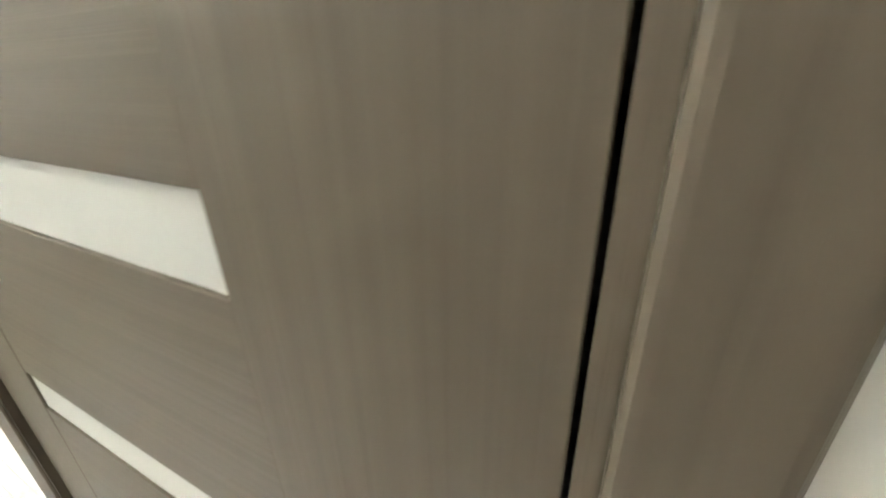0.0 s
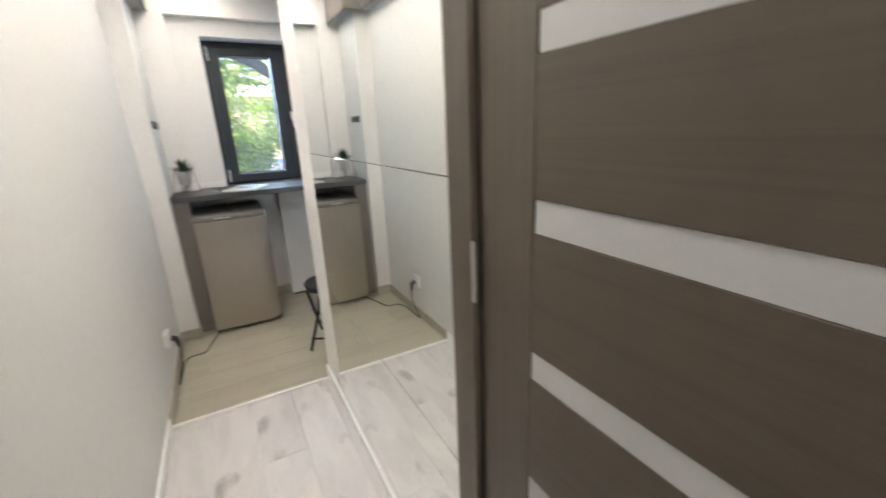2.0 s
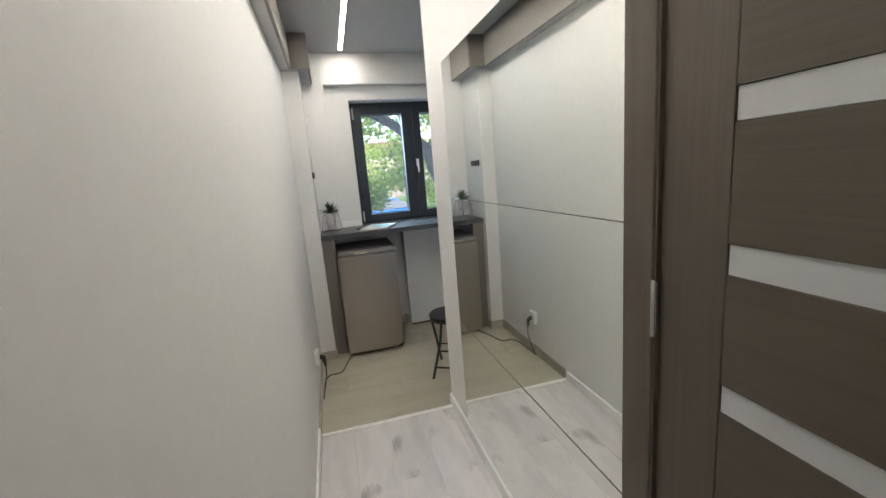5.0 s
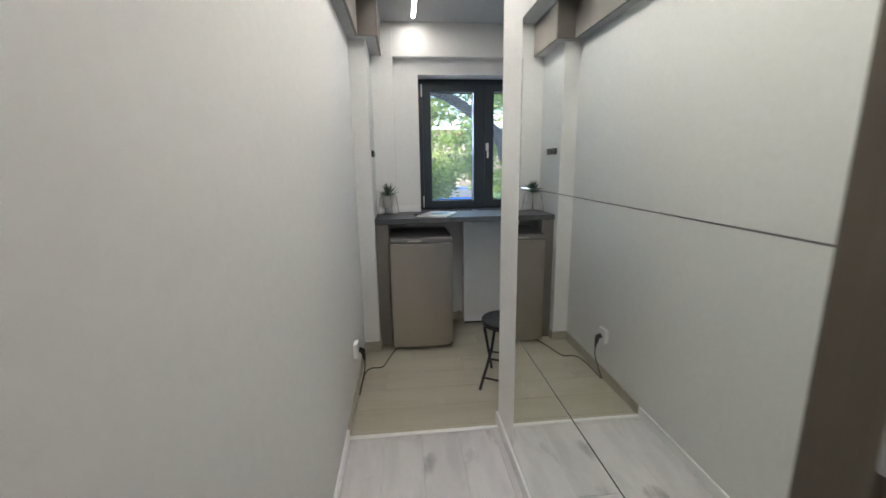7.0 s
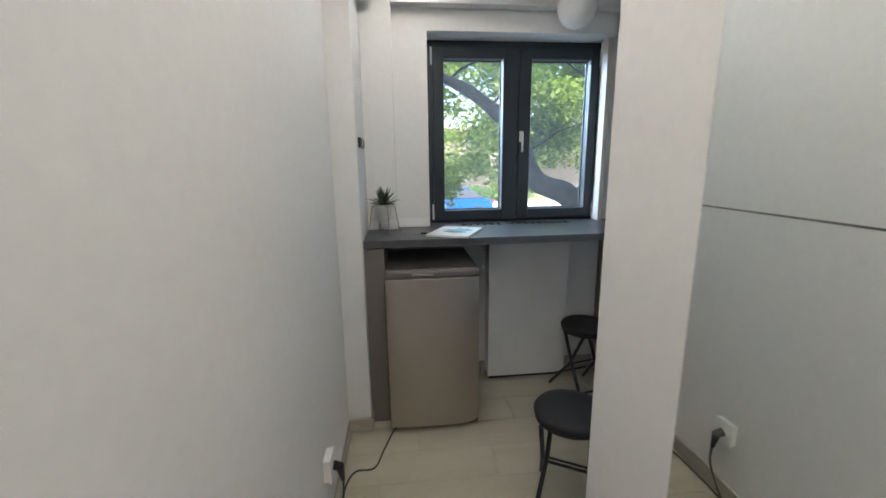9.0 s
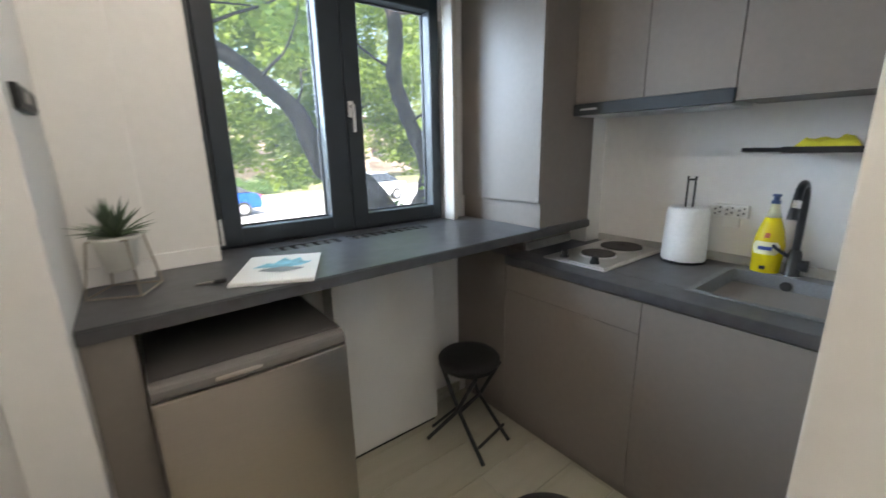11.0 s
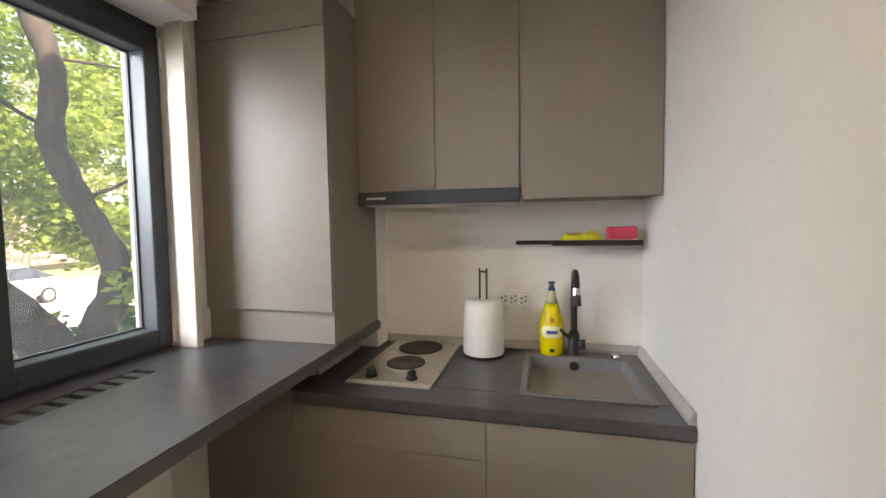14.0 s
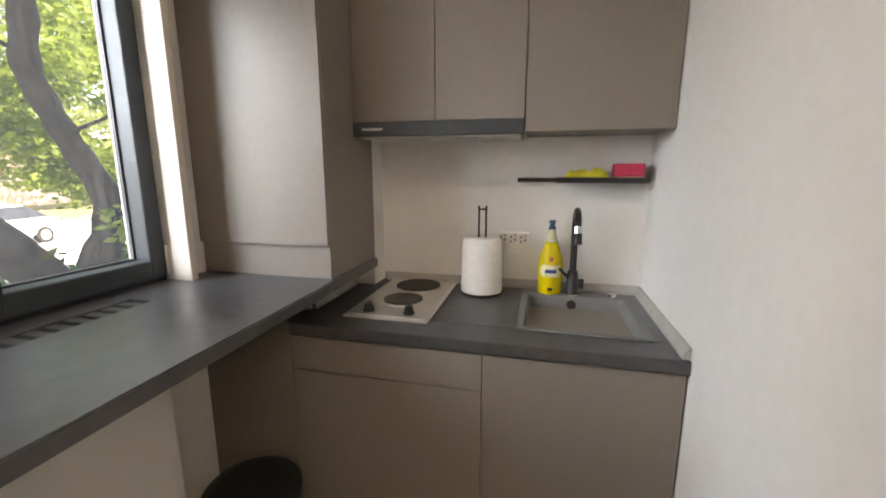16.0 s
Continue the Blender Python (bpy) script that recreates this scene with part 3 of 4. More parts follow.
def sill_worktop():
    w = thing("window_worktop", (1.1, 1.3, SILL), "dark slate-look worktop below the window with slotted vents", "worktop")
    z0, z1, left = SILL - 0.038, SILL, PIER_X + 0.001
    xs = [left, BOX_X + 0.001, WIN_L + 0.001, 0.66, 0.93, 0.97, 1.37, WIN_R - 0.001, RETURN_X]
    ys = [SILL_Y, 1.388, BEAM_Y - 0.001, 1.523, YW - 0.001, 1.603, 1.659, 1.70]

    def solid(x, y):
        vent = 1.523 < y < 1.603 and (0.66 < x < 0.93 or 0.97 < x < 1.37)
        start = left if y < 1.465 else BOX_X if y < YW - 0.001 else WIN_L
        return not vent and start < x < (WIN_R if y > 1.659 else RETURN_X)

    # one slab with its front edge at a slight slant
    bm = bmesh.new()
    for i in range(len(xs) - 1):
        for j in range(len(ys) - 1):
            if solid((xs[i] + xs[i + 1]) / 2, (ys[j] + ys[j + 1]) / 2):
                corner = [(xs[i + a], ys[j + c] + (0.035 * (xs[i + a] - left) / (RETURN_X - left) if j + c == 0 else 0)) for a, c in ((0, 0), (1, 0), (1, 1), (0, 1))]
                bm.faces.new([bm.verts.new((x, y, z1)) for x, y in corner])
    bmesh.ops.remove_doubles(bm, verts=bm.verts, dist=0.0002)
    low = bmesh.ops.extrude_face_region(bm, geom=list(bm.faces))["geom"]
    bmesh.ops.translate(bm, vec=(0, 0, z0 - z1), verts=[v for v in low if isinstance(v, bmesh.types.BMVert)])
    bmesh.ops.recalc_face_normals(bm, faces=bm.faces)
    bmesh.ops.bevel(bm, geom=[e for e in bm.edges if all(v.co.y < 1.3 for v in e.verts) and abs(e.verts[0].co.z - e.verts[1].co.z) < 0.001], offset=0.004, segments=2, affect="EDGES")
    part("slab", bm, SLATE, w)
    for a, b in ((0.66, 0.93), (0.97, 1.37)):
        g = part("vent_grille", boxed(a, b, 1.523, 1.603, z1 - 0.024, z1 - 0.018), BLACK, w, "dark slotted vent set in the worktop")
        rim = boxed(a, b, 1.523, 1.527, z1 - 0.0178, z1 - 0.001)
        box(rim, a, b, 1.599, 1.603, z1 - 0.0178, z1 - 0.001)
        part("rim", rim, FRIDGE_TOP, g)
        n = round((b - a) / 0.045)
        for i in range(n):
            x = a + 0.004 + i * (b - a - 0.004) / n
            part("bar", boxed(x, x + 0.027, 1.5272, 1.5988, z1 - 0.0178, z1 - 0.0025, 0.002), FRIDGE_TOP, g)


sill_worktop()
tagged(part("upstand_strip", boxed(BOX_X + 0.001, WIN_L - 0.004, YW - 0.014, YW - 0.001, SILL + 0.001, SILL + 0.055, 0.002), SKIRT), "white upstand strip beside the window", "trim", kind="structure")
tagged(part("upstand_strip", boxed(PIER_X + 0.002, BOX_X - 0.001, BEAM_Y - 0.014, BEAM_Y - 0.001, SILL + 0.001, SILL + 0.055, 0.002), SKIRT), "white upstand strip behind the plant", "trim", kind="structure")


def fridge():
    f = thing("fridge", (0.455, 1.2, 0), "brushed steel under-counter fridge with a dark top", "fridge")
    part("body", boxed(0.226, 0.682, 1.032, 1.49, 0.035, 0.862, 0.006), GREIGE_EDGE, f, "grey fridge cabinet")
    part("top_panel", boxed(0.224, 0.684, 1.028, 1.495, 0.8625, 0.882, 0.005), FRIDGE_TOP, f, "black top panel")
    def bowed(x0, x1, y_back, bulge, y_edge, z0, z1, roll, n=14):
        """A slab whose front swells outwards, with rounded top and bottom edges."""
        bm = bmesh.new()
        cols = []
        for i in range(n + 1):
            u = i / n
            x = x0 + (x1 - x0) * u
            y = y_edge - bulge * (1 - (2 * u - 1) ** 2)
            prof = [(y_back, z0), (y + roll, z0), (y + roll * 0.3, z0 + roll * 0.3), (y, z0 + roll), (y, z1 - roll), (y + roll * 0.3, z1 - roll * 0.3), (y + roll, z1), (y_back, z1)]
            cols.append([bm.verts.new((x, a, b)) for a, b in prof])
        for p, q in zip(cols, cols[1:]):
            for k in range(8):
                m = (k + 1) % 8
                bm.faces.new((p[k], p[m], q[m], q[k]))
        bm.faces.new(cols[0])
        bm.faces.new(cols[-1][::-1])
        return bm

    d = part("fridge_door", bowed(0.224, 0.684, 1.027, 0.010, 0.994, 0.030, 0.838, 0.004), STEEL, f, "brushed stainless steel door")
    part("door_rim", bowed(0.225, 0.683, 1.027, 0.010, 0.995, 0.839, 0.878, 0.012), RIM_GREY, d, "grey moulded rim along the top of the door")
    part("grip", bowed(0.352, 0.470, 0.999, 0.003, 0.9862, 0.852, 0.864, 0.003, 10), STEEL, d, "shiny grip strip in the rim")
    for x, y in ((0.25, 1.06), (0.66, 1.06), (0.25, 1.45), (0.66, 1.45)):
        part("foot", lathe(bmesh.new(), [(0.018, 0), (0.018, 0.03), (0.012, 0.034)], (x, y, 0.0), 16), BLACK, f)
    part("plinth", boxed(0.232, 0.676, 1.040, 1.060, 0.004, 0.0345), BLACK, f)


fridge()


def white_unit():
    u = thing("white_panel_unit", (1.1, 1.5, 0), "white panelled unit below the worktop on a black plinth", "cabinet")
    part("body", boxed(0.842, 1.346, 1.487, YL - 0.012, 0.022, SILL - 0.042), WHITE_PANEL, u)
    part("front_panel", boxed(0.838, 1.350, 1.468, 1.4865, 0.020, SILL - 0.045, 0.003), WHITE_PANEL, u)
    part("plinth", boxed(0.848, 1.340, 1.478, YL - 0.012, 0.001, 0.0215), BLACK, u)
    part("pipe", tube(bmesh.new(), smooth_path([(0.80, 1.50, 0.02), (0.80, 1.49, 0.07), (0.80, 1.515, 0.11)]), 0.011, 10), WIRE, u, "brown pipe stub beside the unit")


white_unit()
sp = thing("support_panel", (0.17, 1.11, 0), "greige support panel under the worktop beside the fridge", "panel")
part("board", boxed(PIER_X + 0.002, 0.2150, 1.105, 1.123, 0.001, SILL - 0.040, 0.001), GREIGE_EDGE, sp)
part("edge_band", boxed(0.2152, 0.2165, 1.105, 1.123, 0.001, SILL - 0.040), GREIGE, sp)


def stool(m, seat_z=0.46):
    s = thing("folding_stool", (0, 0, 0), "black folding stool with a round padded seat", "stool", "black folding stools")
    part("seat", lathe(bmesh.new(), [(0.02, 0), (0.128, 0.002), (0.140, 0.010), (0.142, 0.022), (0.133, 0.034), (0.10, 0.040), (0.01, 0.042)], (0, 0, seat_z - 0.042), 40), VINYL, s, "", True)
    part("seat_ring", lathe(bmesh.new(), [(0.128, 0), (0.136, 0), (0.136, 0.008), (0.128, 0.008)], (0, 0, seat_z - 0.0505), 32), BLACK_MATT, s)
    top, r = seat_z - 0.05, 0.0095
    for side in (-1, 1):
        x = 0.094 * side
        part("leg", tube(bmesh.new(), [(x, -0.105, top), (x * 1.05, 0.0, top * 0.50), (x * 1.35, 0.155, 0.006)], r, 10), BLACK_MATT, s)
        x = 0.078 * side
        part("leg", tube(bmesh.new(), [(x, 0.105, top), (x * 1.05, 0.0, top * 0.50), (x * 1.35, -0.155, 0.006)], r, 10), BLACK_MATT, s)
    for y, w, z in ((0.128, 0.121, 0.082), (-0.128, 0.101, 0.082)):
        part("stretcher", tube(bmesh.new(), [(-w, y, z), (w, y, z)], 0.007, 8), BLACK_MATT, s)
    part("pivot", tube(bmesh.new(), [(-0.092, 0, top * 0.5), (0.092, 0, top * 0.5)], 0.005, 8), BLACK_MATT, s)
    s.matrix_basis = m
    return s


first_stool = stool(pose(1.378, 1.250, 0, 0, 0, 12))
copy_thing(first_stool, pose(0.942, 0.445, 0, 0, 0, -30))


def plant_stand():
    p = thing("potted_succulent", (0.215, 1.345, SILL), "small succulent in a pale pot in a wire stand", "plant")
    c = Vector((0.215, 1.345, SILL + 0.001))
    top, low, zt = 0.064, 0.090, 0.150
    bm = bmesh.new()
    hi = [c + Vector((top * math.cos(a), top * math.sin(a), zt)) for a in [radians(20 + 90 * k) for k in range(4)]]
    lo = [c + Vector((low * math.cos(a), low * math.sin(a), 0.004)) for a in [radians(20 + 90 * k) for k in range(4)]]
    for k in range(4):
        tube(bm, [hi[k], lo[k]], 0.0028, 6)
        tube(bm, [hi[k], hi[(k + 1) % 4]], 0.0028, 6)
        tube(bm, [lo[k], lo[(k + 1) % 4]], 0.0028, 6)
    part("wire_stand", bm, WIRE, p, "thin geometric wire stand")
    part("pot", lathe(bmesh.new(), [(0.030, 0.062), (0.036, 0.070), (0.046, 0.138), (0.058, 0.150), (0.058, 0.157), (0.045, 0.157), (0.043, 0.146)], c, 28), POT, p, "pale frosted pot", True)
    bm = bmesh.new()
    rnd = random.Random(4)
    for i in range(70):
        a, up = rnd.uniform(0, 2 * math.pi), rnd.uniform(0.15, 1.35)
        ln = rnd.uniform(0.070, 0.120) * (1.0 if up > 0.6 else 0.95)
        d = Vector((math.cos(a) * math.cos(up), math.sin(a) * math.cos(up), math.sin(up)))
        side = d.cross(Vector((0, 0, 1))).normalized() * 0.0065
        b0 = c + Vector((0, 0, 0.150)) + d * 0.008
        droop = Vector((0, 0, -0.012 * math.cos(up)))
        mid, tip = b0 + d * ln * 0.5, b0 + d * ln + droop
        nrm = side.cross(d).normalized() * 0.0025
        v = [bm.verts.new(q) for q in (b0 - side * 0.6, b0 + side * 0.6, mid + side, tip, mid - side, mid + nrm * 1.2)]
        bm.faces.new((v[0], v[1], v[5]))
        bm.faces.new((v[1], v[2], v[5]))
        bm.faces.new((v[2], v[3], v[5]))
        bm.faces.new((v[3], v[4], v[5]))
        bm.faces.new((v[4], v[0], v[5]))
    part("leaves", bm, PLANT, p, "grey-green pointed leaves")


plant_stand()


def magazine():
    g = thing("magazine", (0.6, 1.2, SILL), "white magazine with a blue printed cover, lying on the worktop", "magazine")
    turn = Matrix.Translation((0.602, 1.272, SILL)) @ Matrix.Rotation(radians(-25), 4, "Z")
    part("page_block", boxed(-0.115, 0.115, -0.150, 0.150, 0.001, 0.0105, 0.001, 1), PAPER, g).matrix_basis = turn
    part("cover", boxed(-0.113, 0.117, -0.149, 0.151, 0.0106, 0.0120), PRINT, g, "white printed cover").matrix_basis = turn
    bm = bmesh.new()
    pts = [(-0.085, -0.02), (-0.05, 0.03), (-0.03, 0.02), (-0.005, 0.09), (0.02, 0.05), (0.045, 0.08), (0.06, 0.03), (0.09, 0.02), (0.06, -0.02), (0.02, -0.035), (-0.04, -0.03)]
    bm.faces.new([bm.verts.new((x + 0.006, y + 0.02, 0.0124)) for x, y in pts])
    part("picture", bm, PRINT_BLUE, g, "blue printed picture").matrix_basis = turn
    bm = bmesh.new()
    pts = [(0.055 * math.cos(a) + 0.012 * math.cos(3 * a), 0.03 * math.sin(a) - 0.035) for a in [k * math.pi / 10 for k in range(20)]]
    bm.faces.new([bm.verts.new((x + 0.01, y, 0.0128)) for x, y in pts])
    part("picture", bm, PRINT_GREY, g, "grey printed picture").matrix_basis = turn
    keys = thing("key_fob", (0.43, 1.26, SILL), "small dark key fob on the worktop", "keys")
    bm = boxed(0.412, 0.446, 1.250, 1.270, SILL + 0.001, SILL + 0.011, 0.004)
    part("fob", bm, BLACK, keys)
    part("key", box(tube(bmesh.new(), [(0.400, 1.275, SILL + 0.004), (0.413, 1.263, SILL + 0.005)], 0.003, 8), 0.370, 0.402, 1.273, 1.280, SILL + 0.001, SILL + 0.004), STEEL, keys)


magazine()

# ---------- kitchen run ----------


def base_cabinet(y0, y1, drawer, label):
    c = thing("base_cabinet", (1.9, (y0 + y1) / 2, 0), label, "cabinet")
    part("body", boxed(1.621, XK - 0.003, y0, y1, 0.10, CT - 0.041), GREIGE_EDGE, c)
    if drawer:
        part("drawer_front", boxed(1.601, 1.6205, y0 + 0.0007, y1 - 0.0007, 0.7245, CT - 0.046, 0.0015), GREIGE, c)
        part("cabinet_door", boxed(1.601, 1.6205, y0 + 0.0007, y1 - 0.0007, 0.075, 0.7232, 0.0015), GREIGE, c)
    else:
        part("cabinet_door", boxed(1.601, 1.6205, y0 + 0.0007, y1 - 0.0007, 0.075, CT - 0.046, 0.0015), GREIGE, c)
    part("plinth", boxed(1.640, 1.655, y0, y1, 0.001, 0.0995), GREIGE_EDGE, c)


base_cabinet(YP + 0.004, 0.597, False, "matt greige sink cabinet with a plain door")
base_cabinet(0.598, 1.239, True, "matt greige hob cabinet with a drawer and a door")
fp = thing("filler_panel", (1.7, 1.4, 0), "plain greige filler panel in the corner", "panel")
part("board", boxed(1.601, XK - 0.01, 1.240, YL - 0.002, 0.100, CT - 0.002, 0.0015), GREIGE, fp)
part("plinth", boxed(1.640, XK - 0.01, 1.240, YL - 0.012, 0.002, 0.099), GREIGE_EDGE, fp)
tagged(part("filler_panel", boxed(1.72, RETURN_X - 0.001, 1.240, 1.46, CT, SILL - 0.041), GREIGE_EDGE), "greige panel between the two worktops", "panel")

SX0, SX1, SY0, SY1 = 1.716, 2.125, 0.124, 0.488


def counter():
    w = thing("kitchen_worktop", (1.9, 0.6, CT), "dark slate-look kitchen worktop with a grey upstand", "worktop")
    z0, z1, xb = CT - 0.039, CT, XK - 0.001
    bm = boxed(1.590, SX0, YP + 0.001, 1.238, z0, z1, 0.004)
    box(bm, SX0, SX1, YP + 0.001, SY0, z0, z1)
    box(bm, SX0, SX1, SY1, 1.238, z0, z1)
    box(bm, SX1, xb, YP + 0.001, 1.238, z0, z1)
    part("slab", bm, SLATE, w)

    def moulding(path, out):
        bm = bmesh.new()
        prof = [(0, 0), (0.020, 0), (0.018, 0.012), (0.006, 0.032), (0, 0.034)]
        rings = [[bm.verts.new((x + o[0] * a, y + o[1] * a, z1 + 0.0005 + b)) for a, b in prof] for (x, y), o in zip(path, out)]
        for i in range(len(prof)):
            j = (i + 1) % len(prof)
            bm.faces.new((rings[0][i], rings[0][j], rings[1][j], rings[1][i]))
        bm.faces.new(rings[0])
        bm.faces.new(rings[1][::-1])
        return bm

    part("upstand", moulding([(xb, 1.141), (xb, YP + 0.001)], [(-1, -1), (-1, 1)]), UPSTAND, w, "slim grey upstand moulding")
    part("upstand", moulding([(1.600, YP + 0.001), (xb, YP + 0.001)], [(0, 1), (-1, 1)]), UPSTAND, w, "slim grey upstand moulding")
    part("upstand", moulding([(1.735, 1.237), (RETURN_X, 1.237)], [(0, -1), (-1, -1)]), UPSTAND, w, "slim grey upstand moulding")


counter()


def sink():
    s = thing("kitchen_sink", (1.9, 0.3, CT), "grey composite inset sink with a square bowl", "sink")
    z = CT + 0.007
    bm = boxed(1.702, 1.724, 0.108, 0.506, CT + 0.0005, z, 0.003)
    box(bm, 2.086, 2.158, 0.108, 0.506, CT + 0.0005, z, 0.003)
    box(bm, 1.724, 2.086, 0.108, 0.130, CT + 0.0005, z, 0.003)
    box(bm, 1.724, 2.086, 0.484, 0.506, CT + 0.0005, z, 0.003)
    part("rim", bm, SINK_GREY, s)
    bm = bmesh.new()
    prev = None
    for ins, dz in ((0.0, z - 0.001), (0.004, CT - 0.01), (0.012, CT - 0.155), (0.022, CT - 0.182), (0.045, CT - 0.192)):
        x0, x1, y0, y1, r = 1.7235 + ins, 2.0865 - ins, 0.1295 + ins, 0.4845 - ins, 0.02 + ins * 0.4
        ring = []
        for cx, cy, a0 in ((x1 - r, y1 - r, 0), (x0 + r, y1 - r, 90), (x0 + r, y0 + r, 180), (x1 - r, y0 + r, 270)):
            for k in range(5):
                a = radians(a0 + 22.5 * k)
                ring.append(bm.verts.new((cx + r * math.cos(a), cy + r * math.sin(a), dz)))
        if prev:
            for i in range(len(ring)):
                j = (i + 1) % len(ring)
                bm.faces.new((prev[i], prev[j], ring[j], ring[i]))
        prev = ring
    bm.faces.new(prev)
    part("bowl", bm, SINK_GREY, s, "", True)
    part("overflow", tube(bmesh.new(), [(2.0770, 0.316, CT - 0.024), (2.0830, 0.316, CT - 0.024)], 0.018, 20), BLACK, s, "dark round overflow")
    part("drain", lathe(bmesh.new(), [(0.035, 0), (0.035, 0.002), (0.01, 0.004)], (1.90, 0.305, CT - 0.1915), 24), CHROME, s, "chrome drain")
    part("waste_knob", lathe(bmesh.new(), [(0.016, 0), (0.018, 0.005), (0.014, 0.012)], (2.115, 0.165, z), 24), CHROME, s, "small chrome waste knob")


sink()


def tap():
    t = thing("kitchen_tap", (2.115, 0.315, CT), "tall black mixer tap with a chrome ring", "tap")
    x, y, z = 2.115, 0.315, CT + 0.0075
    part("base", lathe(bmesh.new(), [(0.026, 0), (0.026, 0.006), (0.022, 0.01), (0.021, 0.085), (0.016, 0.10)], (x, y, z), 24), BLACK, t, "", True)
    part("base_ring", lathe(bmesh.new(), [(0.027, 0), (0.027, 0.004), (0.0265, 0.005)], (x, y, z - 0.0005), 24), CHROME, t)
    pts = smooth_path([(x, y, z + 0.09), (x, y, z + 0.24), (x - 0.012, y, z + 0.305), (x - 0.050, y, z + 0.338), (x - 0.095, y, z + 0.325), (x - 0.120, y, z + 0.285)], 8)
    part("spout", tube(bmesh.new(), pts, 0.0125, 14), BLACK, t, "", True)
    part("ring", tube(bmesh.new(), [(x - 0.1195, y, z + 0.286), (x - 0.127, y, z + 0.262)], 0.0145, 16), CHROME, t, "chrome ring below the spout")
    part("spray_head", tube(bmesh.new(), [(x - 0.127, y, z + 0.262), (x - 0.136, y, z + 0.225)], [0.0145, 0.016], 16), BLACK, t)
    k = part("lever_body", tube(bmesh.new(), [(x, y - 0.015, z + 0.045), (x, y - 0.042, z + 0.045)], [0.019, 0.021], 18), BLACK, t, "", True)
    part("lever", tube(bmesh.new(), [(x - 0.012, y + 0.018, z + 0.075), (x - 0.05, y + 0.045, z + 0.105), (x - 0.062, y + 0.052, z + 0.116)], [0.007, 0.006, 0.006], 10), BLACK, t)


tap()


def hob():
    h = thing("electric_hob", (1.9, 0.93, CT), "steel two-plate electric hob set in the worktop", "hob")
    x0, x1, y0, y1 = 1.682, 2.182, 0.790, 1.090
    bm = boxed(x0, x1, y0, y1, CT + 0.001, CT + 0.009, 0.004, 3)
    box(bm, x0 + 0.012, x1 - 0.012, y0 + 0.012, y1 - 0.012, CT + 0.0085, CT + 0.0125, 0.003)
    part("top_plate", bm, HOB_STEEL, h)
    for x, y, r in ((1.870, 0.936, 0.073), (2.065, 0.936, 0.092)):
        part("plate_ring", lathe(bmesh.new(), [(r + 0.006, 0), (r + 0.006, 0.004), (r + 0.001, 0.005), (r + 0.001, 0)], (x, y, CT + 0.0126), 40), HOB_STEEL, h)
        part("hot_plate", lathe(bmesh.new(), [(r, 0), (r, 0.008), (r - 0.004, 0.010), (0.022, 0.010), (0.020, 0.0085), (0.002, 0.0085)], (x, y, CT + 0.0126), 40), IRON, h, "dark cast-iron hot plate")
    for y in (0.868, 1.015):
        k = part("knob", lathe(bmesh.new(), [(0.020, 0), (0.020, 0.006), (0.016, 0.010), (0.015, 0.026), (0.011, 0.028)], (1.733, y, CT + 0.0126), 24), BLACK, h)
        part("pointer", boxed(1.715, 1.751, y - 0.004, y + 0.004, CT + 0.036, CT + 0.044, 0.002), BLACK, k)


hob()


def paper_roll():
    r = thing("kitchen_roll", (2.10, 0.705, CT), "white kitchen roll on a black wire holder", "kitchen roll")
    x, y = 2.085, 0.672
    part("roll", lathe(bmesh.new(), [(0.020, 0.010), (0.082, 0.010), (0.084, 0.016), (0.079, 0.21), (0.071, 0.229), (0.066, 0.231), (0.022, 0.231), (0.020, 0.228)], (x, y, CT), 40), PAPER, r, "", True)
    part("base", lathe(bmesh.new(), [(0.084, 0.0005), (0.088, 0.003), (0.088, 0.008), (0.08, 0.0098)], (x, y, CT), 36), BLACK, r, "black round base")
    part("rod", tube(bmesh.new(), smooth_path([(x, y - 0.014, CT + 0.008), (x, y - 0.014, CT + 0.33), (x, y - 0.013, CT + 0.341), (x, y + 0.013, CT + 0.341), (x, y + 0.014, CT + 0.33), (x, y + 0.014, CT + 0.008)], 4), 0.004, 8), BLACK, r, "black wire loop")


paper_roll()


